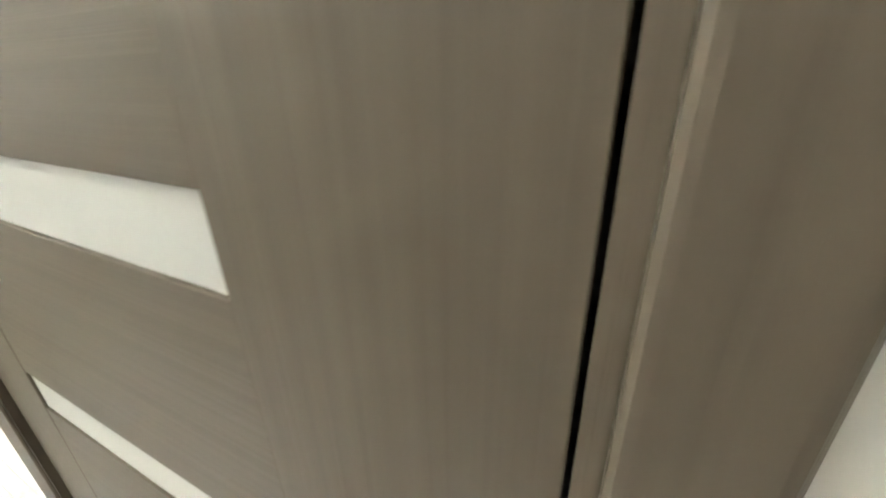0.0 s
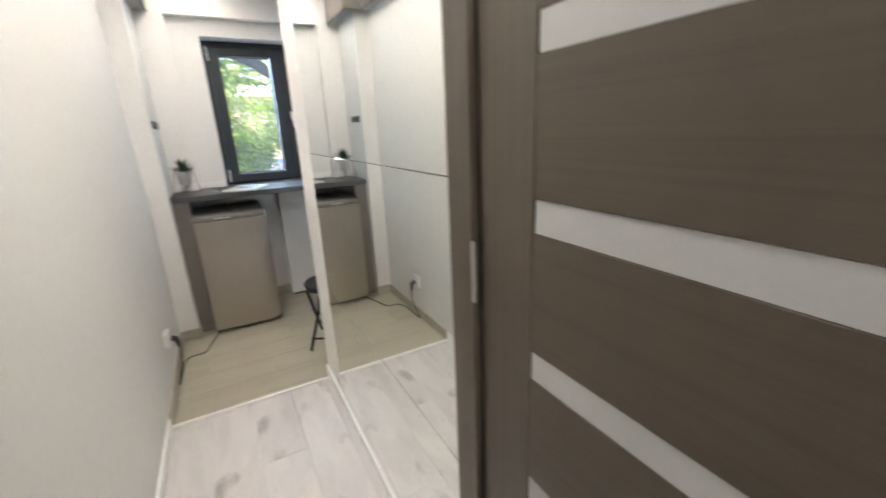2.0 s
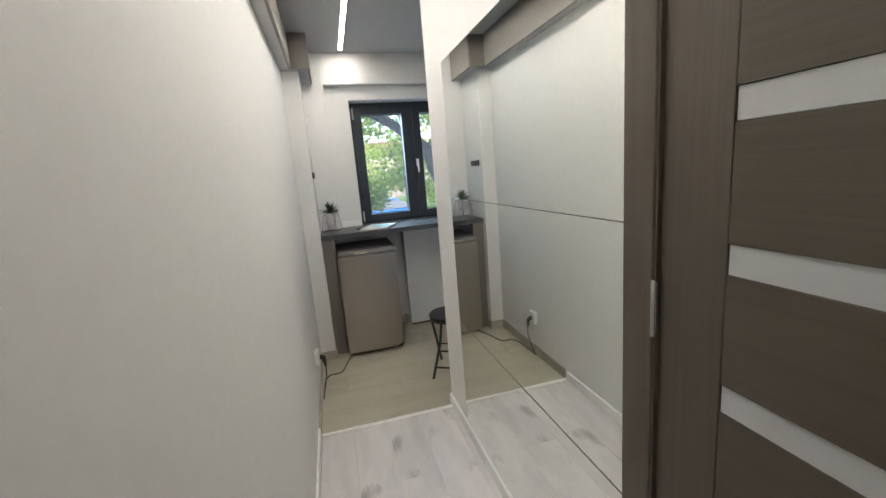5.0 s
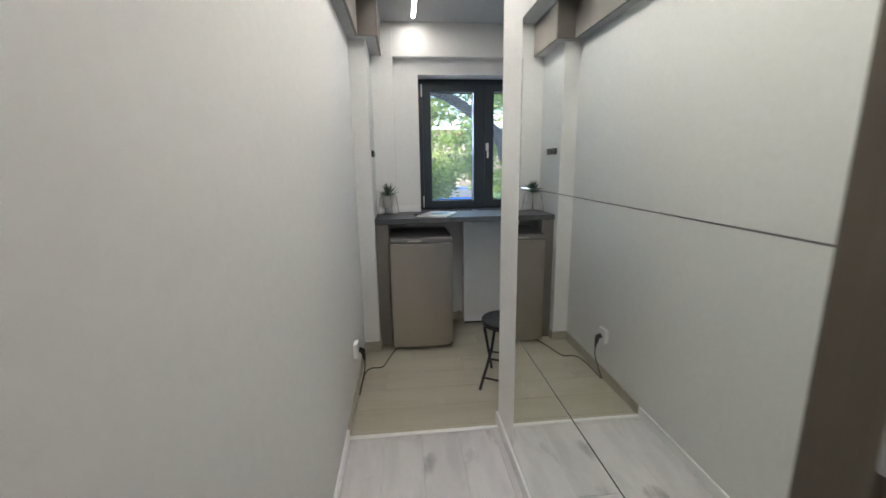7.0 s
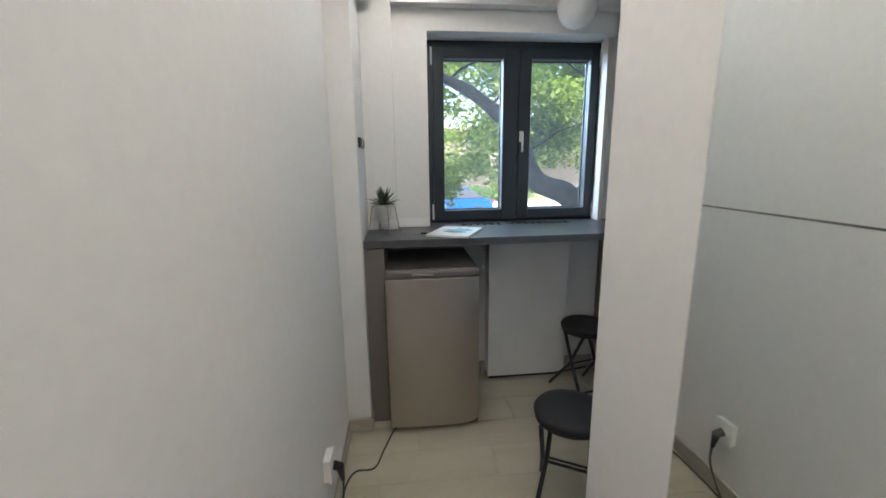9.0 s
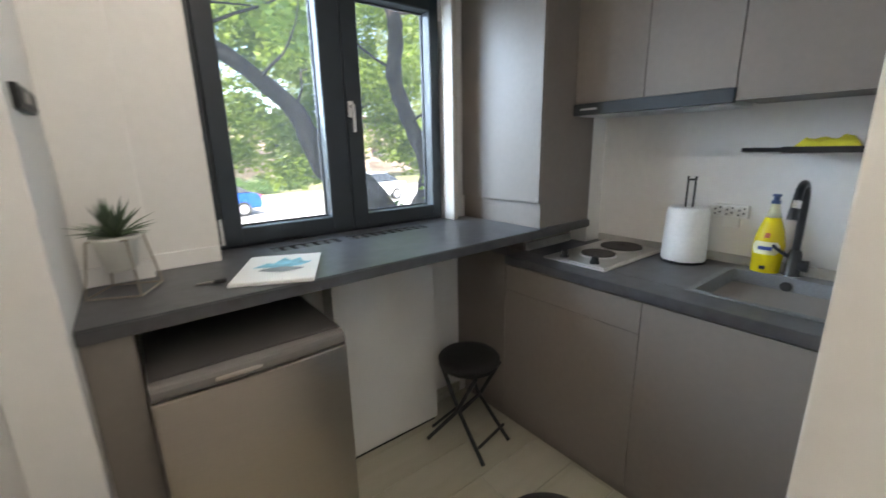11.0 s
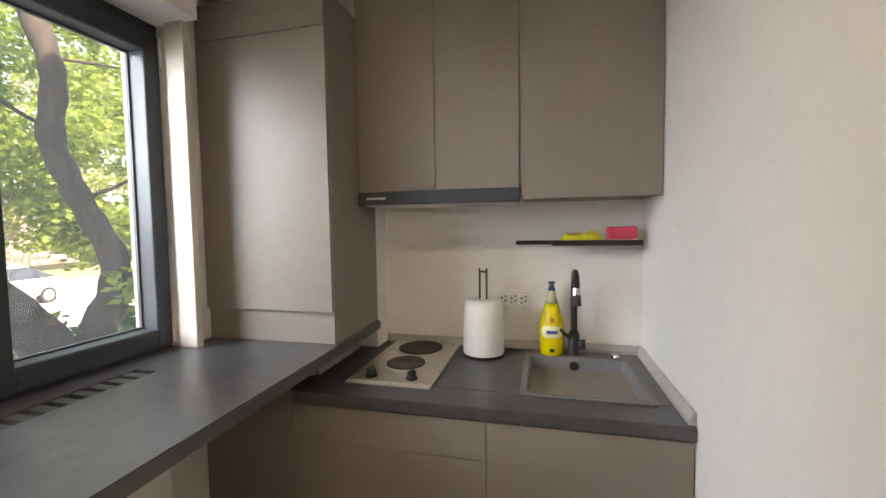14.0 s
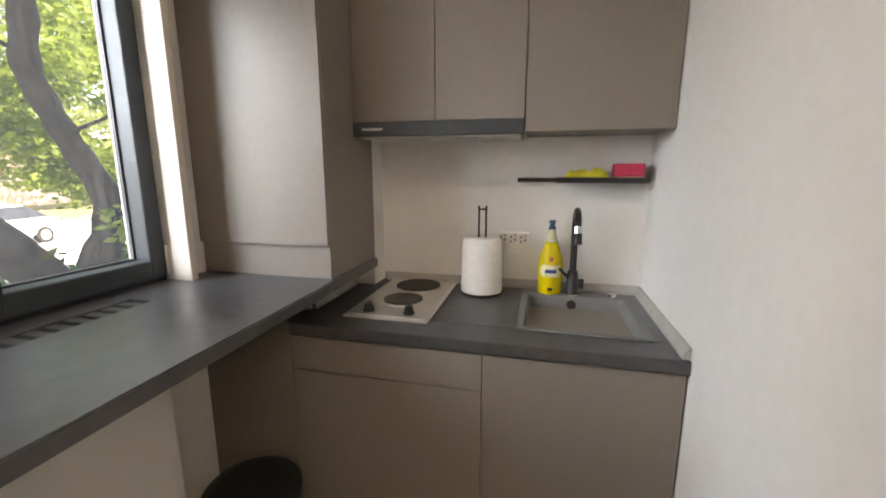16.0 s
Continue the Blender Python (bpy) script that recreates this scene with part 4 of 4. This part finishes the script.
def soap_bottle():
    b = thing("dish_soap_bottle", (2.14, 0.40, CT), "yellow washing-up liquid bottle with a blue cap", "bottle")
    c = (2.140, 0.400, CT + 0.001)
    part("body", lathe(bmesh.new(), [(0.040, 0), (0.046, 0.006), (0.047, 0.05), (0.050, 0.085), (0.050, 0.11), (0.042, 0.155), (0.030, 0.195), (0.024, 0.212)], c, 36, 1.0), SOAP, b, "yellow liquid in a clear bottle", True)
    part("neck", lathe(bmesh.new(), [(0.024, 0.2125), (0.018, 0.235), (0.0135, 0.255), (0.0135, 0.262)], c, 28), SOAP_CLEAR, b, "clear bottle neck", True)
    cap = part("cap", lathe(bmesh.new(), [(0.0145, 0.2625), (0.0145, 0.272), (0.010, 0.276), (0.010, 0.288), (0.014, 0.290), (0.014, 0.297), (0.006, 0.299)], c, 24), BLUE_CAP, b, "dark blue push cap")

    def patch(a0, a1, z0, z1, r, mat, name, label, wave=0.0):
        bm = bmesh.new()
        n = 14
        grid = []
        for j in range(5):
            z = z0 + (z1 - z0) * j / 4
            sh = wave * math.sin(math.pi * j / 4)
            grid.append([bm.verts.new((c[0] + r(z) * math.cos(a0 - sh + (a1 - a0 + 2 * sh) * i / n), c[1] + r(z) * math.sin(a0 - sh + (a1 - a0 + 2 * sh) * i / n), c[2] + z)) for i in range(n + 1)])
        for j in range(4):
            for i in range(n):
                bm.faces.new((grid[j][i], grid[j][i + 1], grid[j + 1][i + 1], grid[j + 1][i]))
        return part(name, bm, mat, b, label, True)

    rad = lambda z: 0.0508 if z < 0.115 else 0.0508 - (z - 0.115) * 0.2
    patch(radians(140), radians(222), 0.078, 0.125, rad, LABEL_WHITE, "label", "pale oval label", 0.25)
    patch(radians(156), radians(206), 0.094, 0.108, lambda z: rad(z) + 0.0006, LABEL_BLUE, "lettering", "dark blue unreadable lettering")
    patch(radians(172), radians(192), 0.140, 0.158, lambda z: 0.0468 - (z - 0.14) * 0.26 + 0.0012, LABEL_RED, "mark", "small red mark")
    patch(radians(170), radians(192), 0.020, 0.034, lambda z: 0.0478, BLACK, "lettering", "small black print")


soap_bottle()


def kitchen_socket():
    s = thing("triple_socket", (XK, 0.545, 1.06), "white triple wall socket on the backsplash", "socket")
    part("plate", boxed(XK - 0.022, XK - 0.0005, 0.491, 0.622, 1.078, 1.130, 0.004), WHITE_PLASTIC, s)
    for y in (0.514, 0.556, 0.598):
        w = part("socket_well", lathe(bmesh.new(), [(0.0205, 0), (0.0205, 0.0012), (0.0185, 0.0012), (0.0185, 0.0004), (0.001, 0.0004)], (0, 0, 0), 24), RIM_PALE, s, "round recessed socket")
        w.matrix_basis = pose(XK - 0.0222, y, 1.104, 0, -90, 0)
        for a in (35, 215):
            dy, dz = 0.0095 * math.cos(radians(a)), 0.0095 * math.sin(radians(a))
            part("hole", tube(bmesh.new(), [(XK - 0.0234, y + dy, 1.104 + dz), (XK - 0.0228, y + dy, 1.104 + dz)], 0.0042, 12), BLACK, s)
        for a in (125, 305):
            dy, dz = 0.0165 * math.cos(radians(a)), 0.0165 * math.sin(radians(a))
            part("contact", boxed(XK - 0.0236, XK - 0.0230, y + dy - 0.0035, y + dy + 0.0035, 1.104 + dz - 0.003, 1.104 + dz + 0.003), BLACK, s)
    part("cover", boxed(XK - 0.010, XK - 0.0005, 0.520, 0.580, 1.036, 1.0775, 0.003), WHITE_PLASTIC, s, "small white cover below the sockets")


kitchen_socket()


def rail_shelf():
    s = thing("wall_shelf", (XK, 0.30, 1.345), "narrow black wall shelf above the sink", "shelf")
    part("rail", boxed(XK - 0.028, XK - 0.0005, 0.070, 0.545, 1.338, 1.354, 0.002), BLACK_MATT, s)
    part("tray", boxed(XK - 0.115, XK - 0.029, 0.072, 0.400, 1.340, 1.348, 0.002), BLACK_MATT, s)
    part("lip", boxed(XK - 0.119, XK - 0.1155, 0.072, 0.400, 1.337, 1.358, 0.001), BLACK_MATT, s)


rail_shelf()
sp = thing("sponge", (2.13, 0.135, 1.349), "red kitchen sponge with a cream scouring side", "sponge")
part("foam", boxed(2.10, 2.17, 0.088, 0.190, 1.360, 1.408, 0.006), SPONGE, sp)
part("scourer", boxed(2.10, 2.17, 0.088, 0.190, 1.3485, 1.3595, 0.003), CREAM, sp, "cream scouring pad")


def yellow_cloth():
    bm = bmesh.new()
    n, rnd = 22, random.Random(7)
    grid = []
    for i in range(n + 1):
        row = []
        for j in range(11):
            u, v = i / n, j / 10
            edge = min(u, 1 - u, v, 1 - v)
            h = 0.004 + min(1, edge * 7) * (0.028 + 0.022 * noise.noise((u * 5, v * 4, 3.1)) + 0.006 * noise.noise((u * 13, v * 9, 1.7)))
            row.append(bm.verts.new((2.095 + v * 0.075 + 0.006 * noise.noise((u * 6, v, 0)), 0.205 + u * 0.165 + 0.008 * noise.noise((v * 5, u, 4)), 1.349 + max(h, 0.001))))
        grid.append(row)
    for i in range(n):
        for j in range(10):
            bm.faces.new((grid[i][j], grid[i + 1][j], grid[i + 1][j + 1], grid[i][j + 1]))
    border = [grid[i][0] for i in range(n + 1)] + grid[n][1:] + [grid[i][10] for i in range(n - 1, -1, -1)] + grid[0][9:0:-1]
    low = [bm.verts.new((v.co.x, v.co.y, 1.3485)) for v in border]
    for i in range(len(border)):
        j = (i + 1) % len(border)
        bm.faces.new((border[i], border[j], low[j], low[i]))
    bm.faces.new(low)
    tagged(part("cleaning_cloth", bm, CLOTH, None, "", True), "crumpled yellow cleaning cloth on the shelf", "cloth")


yellow_cloth()


def upper_cabinet(y0, y1, z0, doors, label):
    c = thing("upper_cabinet", (2.0, (y0 + y1) / 2, z0), label, "cabinet")
    part("body", boxed(1.944, XK - 0.001, y0, y1, z0 + 0.003, CEILING - 0.002), GREIGE_EDGE, c)
    w = (y1 - y0) / doors
    for i in range(doors):
        part("cabinet_door", boxed(1.924, 1.9435, y0 + i * w + 0.0015, y0 + (i + 1) * w - 0.0015, z0, CEILING - 0.006, 0.0015), GREIGE, c)


upper_cabinet(YP + 0.002, 0.512, 1.512, 1, "large greige wall cabinet above the sink")
upper_cabinet(0.513, 1.136, 1.556, 2, "greige wall cabinet with two doors above the hood")


def hood():
    h = thing("cooker_hood", (2.0, 0.83, 1.5), "slim dark pull-out cooker hood under the cabinet", "cooker hood")
    part("front_bar", boxed(1.915, 1.945, 0.513, 1.136, 1.506, 1.5545, 0.003), ANTHRACITE, h, "dark front bar")
    part("underside", boxed(1.9455, XK - 0.03, 0.530, 1.120, 1.501, 1.5545, 0.003), ALU, h, "pale grey filter underside")
    part("lettering", boxed(1.9140, 1.9149, 1.02, 1.10, 1.526, 1.534), ALU, h, "small pale unreadable maker's mark")


hood()


def tall_unit():
    t = thing("tall_cabinet", (1.95, 1.33, SILL), "tall greige cabinet standing on the worktop beside the window", "cabinet")
    part("body", boxed(1.716, RETURN_X - 0.001, 1.139, 1.657, SILL + 0.001, BEAM_Z - 0.003), GREIGE, t)
    part("base_strip", boxed(1.710, 1.7155, 1.139, 1.657, SILL + 0.001, 1.126), GREIGE, t)
    part("cabinet_door", boxed(1.697, 1.7155, 1.139, 1.657, 1.128, 2.094, 0.0015), GREIGE_SATIN, t)
    part("cabinet_door", boxed(1.697, 1.7155, 1.139, 1.657, 2.098, BEAM_Z - 0.004, 0.0015), GREIGE, t)


tall_unit()

# ---------- outside ----------
GROUND = -1.3
bm = bmesh.new()
bmesh.ops.create_grid(bm, x_segments=40, y_segments=40, size=300, matrix=Matrix.Translation((0, 301.5, GROUND)))
structure("ground", bm, GRASS, "dry grassy ground under trees", "ground")
structure("road", boxed(-60, 80, 12.0, 27.0, GROUND - 0.02, GROUND + 0.02), ROAD, "pale paved parking lane", "road")
structure("pavement", boxed(-60, 80, 10.4, 11.9, GROUND - 0.02, GROUND + 0.12), ROAD, "raised pavement with a kerb", "pavement")


def car(m, paint, label):
    """A hatchback along +x, 4.2 m long: shell from a side outline, glass, four wheels and lamps."""
    c = thing("car", (0, 0, 0), label, "car", "parked cars")
    side = [(-2.1, 0.32), (-2.12, 0.62), (-2.0, 0.86), (-1.1, 0.98), (1.55, 0.98), (2.0, 0.92), (2.1, 0.6), (2.08, 0.32)]
    roof = [(-1.15, 0.97), (-0.45, 1.42), (0.9, 1.46), (1.75, 0.97)]

    def shell(line, w0, w1):
        bm = bmesh.new()
        zt = max(z for _, z in line)
        zb = min(z for _, z in line)
        l, r = [], []
        for x, z in line:
            w = w0 + (w1 - w0) * (z - zb) / (zt - zb)
            l.append(bm.verts.new((x, -w, z)))
            r.append(bm.verts.new((x, w, z)))
        bm.faces.new(l)
        bm.faces.new(r[::-1])
        for i in range(len(line)):
            j = (i + 1) % len(line)
            bm.faces.new((l[i], r[i], r[j], l[j]))
        bmesh.ops.recalc_face_normals(bm, faces=bm.faces)
        bmesh.ops.bevel(bm, geom=list(bm.edges), offset=0.05, segments=2, affect="EDGES")
        return bm

    part("body", shell(side, 0.86, 0.88), paint, c)
    part("cabin", shell(roof, 0.80, 0.62), CAR_GLASS, c, "dark car windows")
    part("roof", boxed(-0.42, 0.92, -0.60, 0.60, 1.425, 1.475, 0.02), paint, c)
    for x in (-1.3, 1.3):
        for y in (-0.80, 0.80):
            w = part("wheel", tube(bmesh.new(), [(x, y - 0.1, 0.31), (x, y + 0.1, 0.31)], 0.31, 24), RUBBER, c, "black tyre")
            part("rim", tube(bmesh.new(), [(x, y - 0.105, 0.31), (x, y + 0.105, 0.31)], 0.20, 20), ALU, w)
    for y in (-0.68, 0.68):
        part("headlight", boxed(-2.13, -1.98, y - 0.16, y + 0.16, 0.66, 0.78, 0.02), ALU, c)
        part("tail_light", boxed(1.97, 2.12, y - 0.14, y + 0.14, 0.68, 0.88, 0.02), TAIL_RED, c, "red tail light")
    c.matrix_basis = m
    return c


car(pose(2.7, 19.4, GROUND + 0.02, 0, 0, 4), CAR_BLUE, "blue hatchback parked on the pale lane")
car(pose(10.4, 19.6, GROUND + 0.02, 0, 0, 12), CAR_WHITE, "white hatchback parked beyond the tree")
car(pose(0.3, 18.9, GROUND + 0.02, 0, 0, 178), CAR_WHITE, "white hatchback parked on the pale lane")


def leaf_cloud(name, blobs, count, size, mat, seed):
    """Single leaves strewn through lumps of foliage: (x, y, z, rx, ry, rz)."""
    rng = np.random.RandomState(seed)
    vol = np.array([b[3] * b[4] * b[5] for b in blobs])
    pick = rng.choice(len(blobs), count, p=vol / vol.sum())
    b = np.array(blobs)[pick]
    d = rng.normal(size=(count, 3))
    d /= np.linalg.norm(d, axis=1)[:, None]
    p = b[:, :3] + d * b[:, 3:] * (rng.rand(count, 1) ** 0.45)
    a = rng.normal(size=(count, 3)) * (1, 1, 0.5)
    a /= np.linalg.norm(a, axis=1)[:, None]
    s = np.cross(a, rng.normal(size=(count, 3)))
    s /= np.linalg.norm(s, axis=1)[:, None]
    ln = size * rng.uniform(0.6, 1.3, (count, 1))
    v = np.stack([p, p + a * ln * 0.45 + s * ln * 0.28, p + a * ln, p + a * ln * 0.45 - s * ln * 0.28], 1).reshape(-1, 3)
    me = bpy.data.meshes.new(name)
    me.from_pydata(v.tolist(), [], np.arange(count * 4).reshape(-1, 4).tolist())
    me.materials.append(mat)
    return me


def tree():
    t = thing("tree", (3.3, 5.0, GROUND), "leaning forked tree with rough grey bark and green leaves", "tree")
    y = 5.0
    bm = bmesh.new()
    tube(bm, smooth_path([(3.35, y, GROUND - 0.1), (3.32, y, -0.5), (3.25, y, 0.25), (3.0, y, 0.66), (2.78, y, 0.92), (2.32, y, 1.12), (2.12, y, 1.52), (1.98, y - 0.02, 1.82), (1.69, y - 0.05, 2.08), (1.25, y - 0.1, 2.38),
         (0.7, y - 0.15, 2.60), (0.0, y - 0.1, 2.9)], 5), [0.24 - 0.145 * min(1, i / 40) - 0.05 * max(0, (i - 40) / 15) + 0.006 * math.sin(i * 1.3) for i in range(56)], 14)
    part("trunk", bm, BARK, t, "thick leaning limb", True)
    bm = bmesh.new()
    tube(bm, smooth_path([(3.45, y, GROUND - 0.1), (3.62, y, 0.2), (3.84, y, 0.7), (3.88, y, 1.12), (3.66, y, 1.58), (3.50, y, 1.92), (3.36, y, 2.32), (3.41, y, 2.8), (3.38, y, 3.12), (3.25, y + 0.1, 3.8), (3.3, y + 0.1, 4.8)], 5),
         [0.20 - 0.075 * min(1, i / 20) - 0.03 * i / 50 + 0.010 * math.sin(i * 1.7) for i in range(51)], 14)
    part("trunk", bm, BARK, t, "second upright limb", True)
    bm = bmesh.new()
    rnd = random.Random(11)
    starts = [(3.38, y, 2.4), (3.4, y, 3.1), (3.3, y, 3.9), (1.98, y, 1.85), (1.6, y, 2.12), (1.0, y, 2.5), (0.4, y, 2.75), (3.6, y, 1.7), (2.15, y, 1.5)]
    for sx, sy, sz in starts:
        for _ in range(1):
            a = rnd.uniform(0, 6.28)
            q, pth = Vector((sx, sy, sz)), []
            dd = Vector((math.cos(a), math.sin(a) * 0.8, rnd.uniform(0.1, 0.8))).normalized()
            for k in range(7):
                pth.append(q.copy())
                q += dd * 0.25
                dd = (dd + Vector((rnd.uniform(-0.3, 0.3), rnd.uniform(-0.3, 0.3), rnd.uniform(-0.25, 0.2)))).normalized()
            tube(bm, pth, [0.022 - 0.0028 * k for k in range(7)], 7)
    part("branches", bm, BARK, t)
    blobs = []
    for _ in range(165):
        bx, by, bz = rnd.uniform(-2.5, 8.5), rnd.uniform(6.4, 9.8), rnd.uniform(0.8, 6.0)
        blobs.append((bx, by, bz, rnd.uniform(0.3, 0.8), rnd.uniform(0.3, 0.8), rnd.uniform(0.2, 0.5)))
    for _ in range(14):
        blobs.append((rnd.uniform(-0.8, 5.5), rnd.uniform(4.0, 5.2), rnd.uniform(2.5, 4.8), 0.45, 0.4, 0.3))
    for _ in range(8):
        blobs.append((rnd.uniform(3.5, 5.5), rnd.uniform(4.3, 5.0), rnd.uniform(0.6, 1.5), 0.35, 0.3, 0.22))
    ob = new("crown", leaf_cloud("crown", blobs, 74000, 0.125, LEAF, 5))
    ob.parent = t
    ob.matrix_parent_inverse = Matrix.Translation(-t.location)


tree()


def shrubs():
    rnd = random.Random(21)
    blobs = [(rnd.uniform(2.6, 6.5), rnd.uniform(5.2, 6.6), rnd.uniform(GROUND + 0.2, 0.45), 0.5, 0.45, 0.4) for _ in range(34)]
    blobs += [(rnd.uniform(-4, 10), rnd.uniform(28.0, 30), GROUND + rnd.uniform(0.2, 0.8), 1.0, 0.6, 0.5) for _ in range(24)]
    tagged(new("shrubs", leaf_cloud("shrubs", blobs, 13000, 0.15, SHRUB, 8)), "loose green shrubs round the tree foot", "shrubs", kind="stuff")
    blobs = [(rnd.uniform(-22, 34), rnd.uniform(30.5, 40), rnd.uniform(0.3, 15) , rnd.uniform(1.2, 2.6), 1.6, rnd.uniform(0.9, 1.8)) for _ in range(260)]
    tagged(new("far_woods", leaf_cloud("far_woods", blobs, 52000, 0.40, LEAF_FAR, 9)), "distant green trees behind the parking lane", "trees", kind="stuff")


shrubs()


def far_house():
    h = thing("apartment_house", (9, 42, GROUND), "low orange-plastered house behind the trees", "house")
    part("wall", boxed(-8, 30, 42, 52, GROUND, 4.2), FAR_WALL, h)
    part("roof", boxed(-8.6, 30.6, 41.4, 52.6, 4.2, 4.9, 0.2), FAR_ROOF, h)
    for i in range(10):
        w = part("window", boxed(-6 + i * 3.6, -4.6 + i * 3.6, 41.94, 42.05, 0.8, 2.4), CAR_GLASS, h)
        part("sill", boxed(-6.1 + i * 3.6, -4.5 + i * 3.6, 41.88, 42.05, 0.7, 0.8), ROAD, w)


far_house()

# ---------- floor boards and tiles ----------


def pieces(parent, name, x0, x1, y0, y1, dx, dy, stagger, mat, gap, along_y):
    """Boards or tiles in staggered rows, each a thin bevelled slab."""
    meshes = {}
    rows = math.ceil((x1 - x0) / dx) if along_y else math.ceil((y1 - y0) / dy)
    for r in range(rows):
        if along_y:
            a0, a1, s0, s1, step = x0 + r * dx, min(x0 + (r + 1) * dx, x1), y0, y1, dy
        else:
            a0, a1, s0, s1, step = y0 + r * dy, min(y0 + (r + 1) * dy, y1), x0, x1, dx
        s = s0 - step * ((r * stagger) % 1)
        while s < s1:
            b0, b1 = max(s, s0), min(s + step, s1)
            s += step
            if b1 - b0 < 0.02 or a1 - a0 < 0.02:
                continue
            w, l = round(a1 - a0 - gap, 4), round(b1 - b0 - gap, 4)
            size = (w, l) if along_y else (l, w)
            if size not in meshes:
                bm = boxed(-size[0] / 2, size[0] / 2, -size[1] / 2, size[1] / 2, -0.011, 0.0, 0.0012, 1)
                me = bpy.data.meshes.new(name)
                bm.to_mesh(me)
                bm.free()
                me.materials.append(mat)
                meshes[size] = me
            ob = new(name, meshes[size])
            c = ((a0 + a1) / 2, (b0 + b1) / 2) if along_y else ((b0 + b1) / 2, (a0 + a1) / 2)
            ob.location = (c[0], c[1], 0)
            ob.parent = parent


floor_ob = bpy.data.objects["floor"]
pieces(floor_ob, "laminate_board", 0, XM, YBACK, -0.002, 0.193, 1.28, 0.37, LAMINATE, 0.0008, True)
pieces(floor_ob, "floor_tile", 0, XM, 0.002, YP, 0.9, 0.2, 0.0, TILE, 0.002, False)
pieces(floor_ob, "floor_tile", 0, XK, YP, YL, 0.9, 0.2, 0.4, TILE, 0.002, False)
